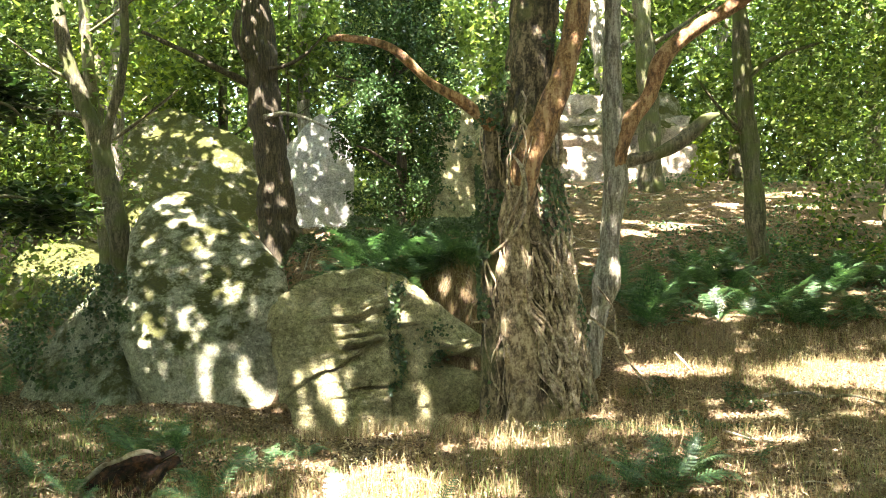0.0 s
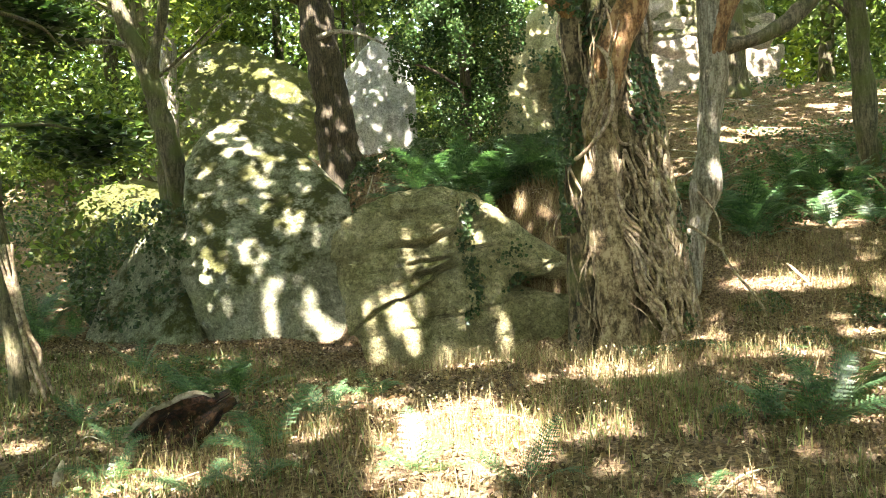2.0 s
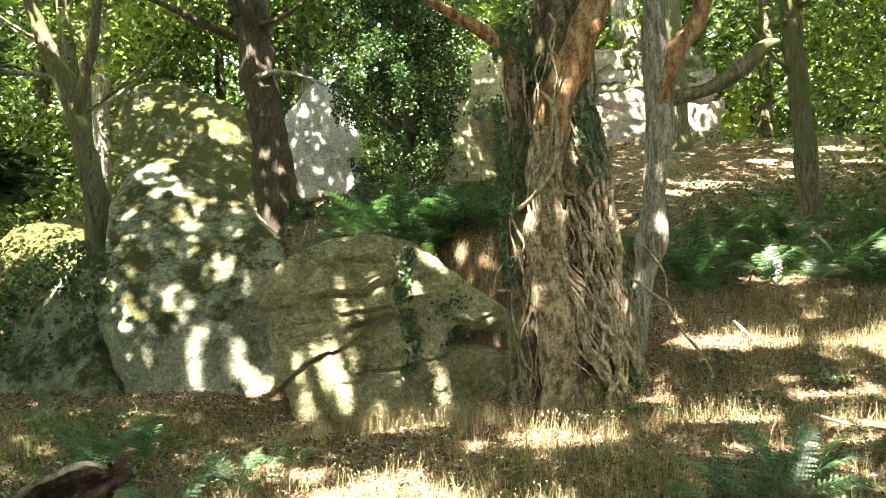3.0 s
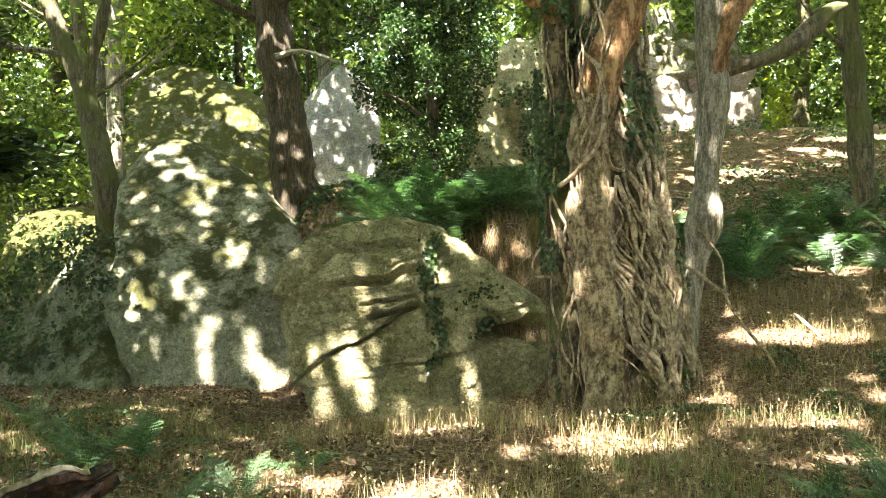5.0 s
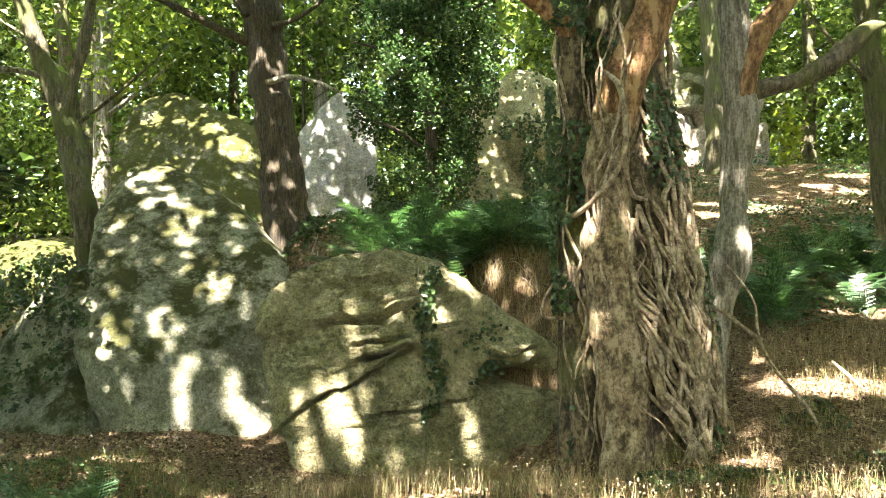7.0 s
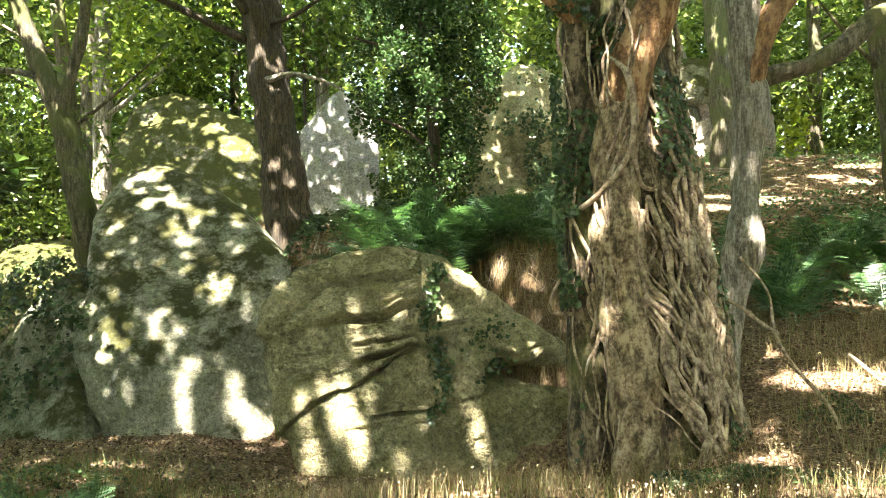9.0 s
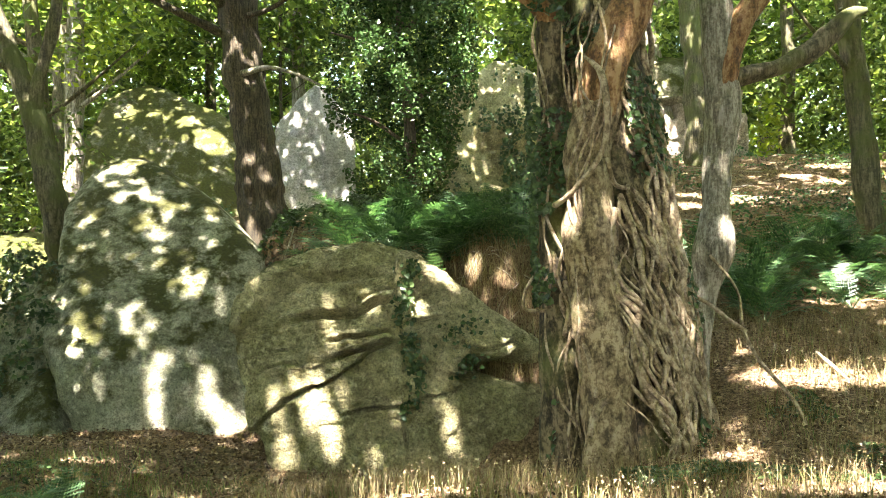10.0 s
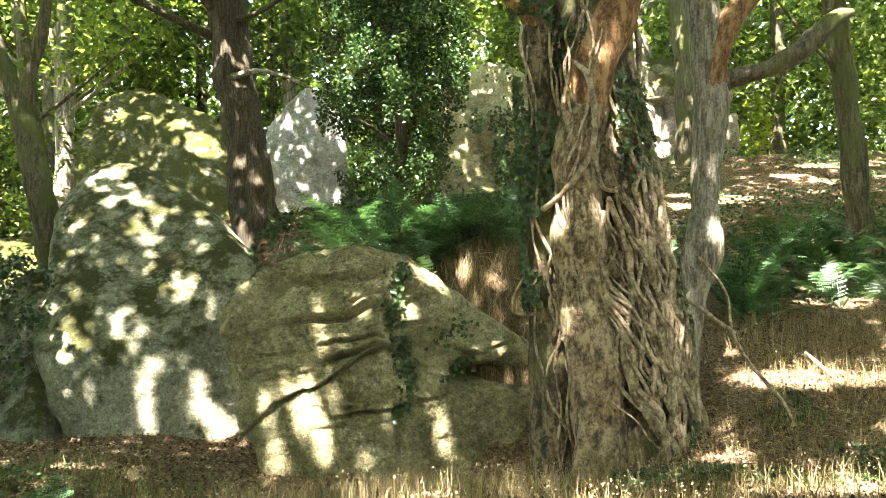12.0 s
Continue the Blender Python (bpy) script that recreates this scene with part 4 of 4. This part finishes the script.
foliage("shading_leaves", "high leaf layer added to shade the slope", hc, 0.42, LEAF_FAR, 0.5)


# ---- ivy on the rocks ----
def on_rock(cx, cz, sx, sz, y, n, lean=0.0):
    x, z = cx + sx * rng.normal(size=n), cz + sz * rng.normal(size=n)
    return np.stack([x, y + lean * (z - cz) + rng.uniform(-0.02, 0.04, n), z], 1)


z = rng.uniform(-0.15, 1.45, 420)
pl = np.stack([-0.66 + 0.06 * np.sin(z * 5) + rng.normal(size=420) * 0.05, 11.80 + rng.uniform(-0.05, 0.04, 420), z], 1)
pl = np.concatenate([pl, on_rock(-0.1, 0.55, 0.10, 0.14, 11.85, 160)])
foliage("ivy_trail", "ivy trailing down a crack in the layered boulder", pl, 0.055, LEAF_IVY, 0.5, np.array((0, -1, 0.3)), 1.15)
pl = inside(11000, rng, (-7.5, 13.4, -0.9), (-4.6, 16.3, 1.75), 0.12)
pl = clumped(pl[pl[:, 1] < 15.4], rng, 1.8, -0.2)
foliage("ivy_cover", "dark ivy blanket on the sloping rock", pl, 0.075, LEAF_IVY, 0.6, np.array((-0.2, -0.7, 0.5)), 1.15)
pl = clumped(on_rock(1.2, 4.6, 0.9, 1.1, 25.7, 3000), rng, 1.5, 0.0)
foliage("ivy_cover", "ivy hanging over the shaded outcrop", pl, 0.10, LEAF_IVY, 0.7, np.array((0, -1, 0.3)), 1.2)


# ivy, bramble and saplings on the slope behind
def cover(n, lo, hi, height, thick):
    p = rng.uniform(lo, hi, (n, 2))
    q = np.stack([p[:, 0], p[:, 1], 0 * p[:, 0]], 1)
    h = (vnoise(q * 0.8 + 2) + 0.5 * vnoise(q * 2.3)) - thick
    p, h = p[h > 0], h[h > 0]
    return np.stack([p[:, 0], p[:, 1], ground_z(p[:, 0], p[:, 1]) + 0.02 + height * np.minimum(h, 0.8) * rng.uniform(0, 1, len(p)) ** 0.5], 1)


foliage("undergrowth", "dark ivy and bramble undergrowth on the slope", np.concatenate([cover(24000, (-2.2, 14.6), (2.2, 26), 0.4, -0.1), cover(5000, (-5, 14.5), (-2.4, 18), 0.3, 0.0), cover(16000, (-14, 17), (-5, 28), 1.4, -0.1)]), 0.085, LEAF_IVY, 0.8)
foliage("undergrowth", "low green plants among the litter", np.concatenate([cover(17000, (1.6, 12.5), (12, 27), 0.4, 0.2), cover(4000, (5.5, 13.8), (12, 18), 1.1, 0.15)]), 0.075, LEAF_FERN, 0.7)
foliage("ground_ivy", "ivy creeping round the old tree's foot", np.concatenate([cover(9000, (0.9, 8.6), (3.6, 11.2), 0.10, 0.0), cover(6000, (-7.5, 4.5), (-2.0, 11.5), 0.12, 0.1)]), 0.05, LEAF_IVY, 0.5)


# ---- ferns ----
def frond_mesh(length, droop, seed):
    r = random.Random(seed)
    vs, fs = [], []
    n = 22
    pts = []
    for i in range(n + 1):
        u = i / n
        pts.append(Vector((length * (u - 0.18 * u * u * droop), 0.012 * math.sin(u * 7 + seed), length * (1.05 * u - droop * 0.78 * u * u))))
    for i in range(n):
        w = 0.004 * (1.2 - i / n)
        k = len(vs)
        for p in (pts[i], pts[i + 1]):
            vs += [p + Vector((0, -w, 0)), p + Vector((0, w, 0))]
        fs += [(k, k + 1, k + 3), (k, k + 3, k + 2)]
    for i in range(4, n):
        u = i / n
        ln = length * 0.30 * (math.sin(min(1.0, u * 1.35 + 0.12) * math.pi * 0.5) * (1.02 - u) ** 0.75) * r.uniform(0.85, 1.1) + 0.008
        for side in (-1, 1):
            p, fwd = pts[i], (pts[min(i + 1, n)] - pts[i - 1]).normalized()
            out = (Vector((0, side, 0)) + fwd * 0.35 + Vector((0, 0, r.uniform(-0.22, 0.05)))).normalized()
            up = fwd.cross(out).normalized()
            steps = 5
            for s in range(steps):
                a, b = s / steps, (s + 1) / steps
                w = ln * 0.17 * (1.05 - a) + 0.004
                k = len(vs)
                vs += [p + out * ln * a, p + out * ln * (a + 0.12) + fwd * w, p + out * ln * b, p + out * ln * (a + 0.12) - fwd * w]
                fs += [(k, k + 2, k + 1), (k, k + 3, k + 2)]
    return mesh_of("frond", np.array([tuple(v) for v in vs]), np.array(fs), LEAF_FERN, False)


FRONDS = [frond_mesh(0.72, d, s) for s, d in enumerate((0.7, 0.9, 1.1, 0.5))]


def fern(x, y, size, count, label, lift=0.0, seed=0):
    r = random.Random(seed * 7 + 3)
    z = float(ground_z(x, y)) + lift
    root = tagged(base("fern", x, y, z), label, "fern", "bracken and ferns")
    for i in range(count):
        ob = part("frond", FRONDS[r.randrange(4)], root)
        s = size * r.uniform(0.75, 1.15)
        ob.matrix_basis = pose(0, 0, -0.02, r.uniform(-14, 14), r.uniform(-25, 12), 360 * i / count + r.uniform(-25, 25)) @ Matrix.Scale(s, 4)
    return root


rf = random.Random(4)
for i in range(22):
    fern(-1.8 + 2.5 * i / 21 + rf.uniform(-0.15, 0.15), 12.95 + rf.uniform(-0.1, 0.8), rf.uniform(1.1, 1.6), 11, "lush green ferns on the ledge above the boulder", 0.0, i)
for i in range(44):
    fern(rf.uniform(2.7, 8.4), rf.uniform(12.0, 14.6), rf.uniform(0.9, 1.4), 9, "spreading bracken on the bank", 0.0, 40 + i)
for i in range(9):
    fern(rf.uniform(-10.5, -6.6), rf.uniform(13.2, 17.0), rf.uniform(1.0, 1.5), 8, "green fern among the mossy rocks", 0.0, 80 + i)
for i, (x, y, s, n) in enumerate(((-2.75, 8.7, 0.85, 9), (-2.95, 8.2, 0.8, 8), (-1.75, 6.2, 0.62, 8), (-1.45, 6.75, 0.6, 8), (-1.2, 7.3, 0.5, 6), (1.6, 6.0, 0.85, 9), (1.85, 6.3, 0.7, 8), (1.35, 6.15, 0.6, 7), (-0.65, 5.35, 0.55, 7), (-1.9, 5.5, 0.55, 7), (-2.9, 6.6, 0.5, 6), (2.75, 7.3, 0.45, 6), (-3.6, 7.4, 0.5, 7), (0.75, 5.0, 0.35, 6), (-3.3, 9.0, 0.8, 9), (-2.6, 5.9, 0.5, 7), (-3.2, 5.6, 0.5, 7), (-1.55, 5.4, 0.5, 7), (-4.2, 9.8, 0.6, 7), (-0.1, 5.1, 0.5, 7))):
    fern(x, y, s, n, "low green fern in dry grass", 0.0, 120 + i)


# ---- fallen log, sticks ----
lz = float(ground_z(-2.45, 6.75))
log = tagged(base("fallen_log", -2.45, 6.75, lz), "broken rotten log with dark red heartwood", "log")


def split_log(length, wide, arc, thick, seed):
    """Half a hollow log lying along x: a ragged curved shell with real thickness."""
    nu, na = 46, 26
    u, a = np.meshgrid(np.linspace(0, 1, nu), np.linspace(arc[0], arc[1], na), indexing="ij")
    q = np.stack([u * 5, np.cos(a) * 2 + seed, np.sin(a) * 2], -1).reshape(-1, 3)
    r = wide * (0.72 + 0.45 * np.sin(np.clip(u * 1.15, 0, 1) * np.pi) ** 0.7 - 0.25 * u) * (1 + 0.12 * fbm(q, 3).reshape(u.shape))
    x = length * (u - 0.5) + 0.10 * vnoise(q * (0, 3, 3) + 2).reshape(u.shape) * (np.abs(u - 0.5) * 2) ** 3
    grids = [np.stack([x, np.cos(a) * k, np.sin(a) * k], -1).reshape(-1, 3) for k in (r, r - thick)]
    i, k = np.meshgrid(np.arange(nu - 1), np.arange(na - 1), indexing="ij")
    c = (i * na + k).ravel()
    quad = np.stack([c, c + 1, c + 1 + na, c + na], 1)
    n = nu * na
    edges = [np.arange(nu - 1) * na, np.arange(nu - 1) * na + na - 1]
    rim = [np.stack([e, e + na, e + na + n, e + n], 1) for e in edges]
    ends = [np.stack([b + np.arange(na - 1), b + np.arange(1, na), b + np.arange(1, na) + n, b + np.arange(na - 1) + n], 1) for b in (0, (nu - 1) * na)]
    return np.concatenate(grids), np.concatenate([quad, quad + n] + rim + ends)


LIE = np.array(pose(-0.02, 0, 0.12, 0, -25, 20).to_3x3())
for kind, args, m, lab in (("bark_shell", (0.66, 0.19, (-1.3, 1.25), 0.03, 3.0), DEADWOOD, "bleached pale outer shell"), ("heartwood", (0.62, 0.163, (-2.6, 1.12), 0.05, 6.0), ROT, "dark red crumbling heartwood")):
    v, f = split_log(*args)
    part(kind, mesh_of(kind, v @ LIE.T + (-0.02, 0, 0.17), f, m), log, lab)
v, f = tube([(-0.56, -0.75, -0.05, 0.03), (-0.55, -0.74, 0.04, 0.03), (-0.53, -0.72, 0.12, 0.012)], 14, 10, 0.3, 8.0)
part("splinter", mesh_of("splinter", v, f, DEADWOOD), log)


def stick(points, label, mat=DEADWOOD):
    x, y = points[0][:2]
    z = float(ground_z(x, y))
    rows = [(px - x, py - y, float(ground_z(px, py)) + h - z, r) for px, py, h, r in points]
    ob = new("fallen_branch", mesh_of("fallen_branch", *tube(rows, len(rows) * 6, 8, 0.2, x), mat))
    ob.location = (x, y, z)
    return tagged(ob, label, "branch", "fallen sticks")


stick([(3.0, 10.9, 0.16, 0.016), (3.06, 10.8, 0.10, 0.016), (3.16, 10.65, 0.0, 0.012)], "pale dead stick leaning in grass")
stick([(2.75, 8.3, 0.10, 0.015), (2.95, 8.15, 0.06, 0.014), (3.25, 8.0, 0.01, 0.01)], "pale dead stick lying in litter")
stick([(3.7, 9.75, 0.03, 0.014), (4.1, 9.6, 0.10, 0.02), (4.35, 9.65, 0.03, 0.02), (4.7, 9.6, 0.09, 0.018), (5.1, 9.45, 0.03, 0.018), (5.6, 9.5, 0.02, 0.015)], "crooked grey branch lying in sun", BARK_GREY)
stick([(1.75, 7.0, 0.08, 0.008), (1.95, 6.85, 0.05, 0.008), (2.2, 6.6, 0.0, 0.006)], "thin dead twig on the litter")
rs = random.Random(9)
for i in range(90):
    x, y = (rs.uniform(-3.5, 4.5), rs.uniform(4.2, 10.5)) if i < 26 else (rs.uniform(2.5, 8.5), rs.uniform(14, 24))
    a, ln = rs.uniform(0, 6.3), rs.uniform(0.2, 0.6) * (1 if i < 26 else 2.6)
    stick([(x, y, 0.02, 0.004 + 0.005 * ln), (x + 0.5 * ln * math.cos(a), y + 0.5 * ln * math.sin(a), 0.03 + 0.02 * rs.random(), 0.004 * (1 + ln)), (x + ln * math.cos(a + 0.12), y + ln * math.sin(a + 0.12), 0.012, 0.003)], "dead twig on the woodland floor")


for i in range(20):
    x, y = rs.uniform(-0.3, 0.6), rs.uniform(12.2, 13.2)
    a, ln = rs.uniform(0, 6.3), rs.uniform(0.15, 0.4)
    stick([(x, y, 0.02, 0.006), (x + 0.5 * ln * math.cos(a), y - 0.3 * ln, 0.06, 0.006), (x + ln * math.cos(a), y - 0.5 * ln, 0.02, 0.004)], "dead twig on the litter bank")
for i in range(16):
    x, y = rs.uniform(-2.7, -2.2), rs.uniform(13.2, 14.4)
    stick([(x, y, 0.0, 0.005), (x + rs.uniform(-0.1, 0.1), y - 0.1, 0.25, 0.005), (x + rs.uniform(-0.3, 0.3), y - 0.25, rs.uniform(0.2, 0.5), 0.003)], "dry bramble stem above the boulder gap")


# ---- dry grass, green tufts and leaf litter ----
def blades(x, y, height, width, rng, bend=0.25):
    """Thin upright blades of three joints, on the ground at x, y."""
    n = len(x)
    a = rng.uniform(0, 2 * np.pi, n)
    across = np.stack([np.cos(a), np.sin(a), 0 * a], 1)
    b = rng.uniform(0, 2 * np.pi, n)
    lean = np.stack([np.cos(b), np.sin(b), 0 * b], 1) * (height * rng.uniform(0, bend, n))[:, None]
    p = np.stack([x, y, ground_z(x, y) - 0.02], 1)
    up = np.stack([0 * x, 0 * x, height], 1)
    w = across * (width * rng.uniform(0.6, 1.4, n))[:, None]
    v = np.stack([p - w, p + w, p + up * 0.55 + lean * 0.4 - w * 0.7, p + up * 0.55 + lean * 0.4 + w * 0.7, p + up + lean], 1).reshape(-1, 3)
    k = np.arange(n)[:, None] * 5
    return v, np.concatenate([k + (0, 1, 3), k + (0, 3, 2), k + (2, 3, 4)], 1).reshape(-1, 3)


def spread(n, lo, hi, field):
    p = rng.uniform(lo, hi, (n, 2))
    d = field(p[:, 0], p[:, 1]) + 0.5 * vnoise(np.stack([p[:, 0] * 1.3, p[:, 1] * 1.3, 0 * p[:, 0]], 1)) + 0.25 * vnoise(np.stack([p[:, 0] * 4, p[:, 1] * 4, 0 * p[:, 0]], 1))
    ok = (d > rng.uniform(0, 1, n)) & ~((p[:, 1] > 11.9) & (p[:, 1] < 12.6) & (p[:, 0] < -0.2) & (p[:, 0] > -6))
    return p[ok, 0], p[ok, 1]


def dry_field(x, y):
    f = 0.34 + 0.28 * smooth(6.8, 8, y) * smooth(-2.2, -1.2, x) + 0.5 * np.exp(-(((x + 0.9) / 1.6) ** 2 + ((y - 11.0) / 0.9) ** 2)) + 0.7 * np.exp(-(((y - 11.6 - 0.1 * (x - 4)) / 0.5) ** 2)) * smooth(2.2, 3, x)
    path = np.exp(-(((x + 2.6 - 0.25 * (y - 9)) / 0.7) ** 2)) * smooth(6, 8, y)
    return f - 0.45 * smooth(-2, -4, x) - 0.5 * path


x, y = spread(215000, (-6, -1), (8, 12.4), dry_field)
v, f = blades(x, y, rng.uniform(0.04, 0.30, len(x)) ** 1.15 * (1 - 0.3 * smooth(9.8, 11.2, y) * smooth(0.6, 0.1, x)), 0.0021, rng, 0.6)
tagged(new("dry_grass", mesh_of("dry_grass", v, f, STRAW, False)), "straw-coloured dry grass stalks", "grass", kind="stuff")
# seed heads on part of the stalks
tips = v.reshape(-1, 5, 3)[::4, 4]
hv, hf = leaves(np.repeat(tips, 3, 0) + rng.normal(size=(len(tips) * 3, 3)) * 0.012, 0.014, rng, 1.0)
tagged(new("seed_heads", mesh_of("seed_heads", hv, hf, STRAW, False)), "pale seed heads on dry stalks", "grass", kind="stuff")
x, y = spread(22000, (-2.6, 12.0), (1.0, 14.0), lambda x, y: 0.15 + 0.45 * smooth(-0.8, 0.0, x))
v, f = blades(x, y, rng.uniform(0.08, 0.42, len(x)), 0.0035, rng, 0.8)
tagged(new("dry_grass", mesh_of("dry_grass", v, f, STRAW, False)), "dry stalks on the ledge above the boulder", "grass", kind="stuff")
x, y = spread(100000, (-7, -3), (7, 12.5), lambda x, y: 0.10 + 0.9 * np.exp(-(((x - 0.8) / 0.7) ** 2 + ((y - 6.4) / 0.6) ** 2)) + 0.35 * smooth(-1.8, -3.5, x))
v, f = blades(x, y, rng.uniform(0.06, 0.20, len(x)), 0.004, rng, 0.7)
tagged(new("green_grass", mesh_of("green_grass", v, f, GRASS, False)), "short green grass among the litter", "grass", kind="stuff")
p = rng.uniform((-8, -3.5), (9, 25), (230000, 2))
p = p[rng.uniform(0, 1, len(p)) < 0.5 + 0.5 * np.maximum(smooth(13, 10, p[:, 1]), smooth(16, 14.5, p[:, 1]) * smooth(2.0, 1.0, p[:, 0]))]
pl = np.stack([p[:, 0], p[:, 1], ground_z(p[:, 0], p[:, 1]) + rng.uniform(0.004, 0.03, len(p))], 1)
v, f = leaves(pl, 0.042, rng, 0.6, None, 1.7)
tagged(new("leaf_litter", mesh_of("leaf_litter", v, f, LITTER, False)), "brown fallen leaves strewn on the ground", "leaves", kind="stuff")
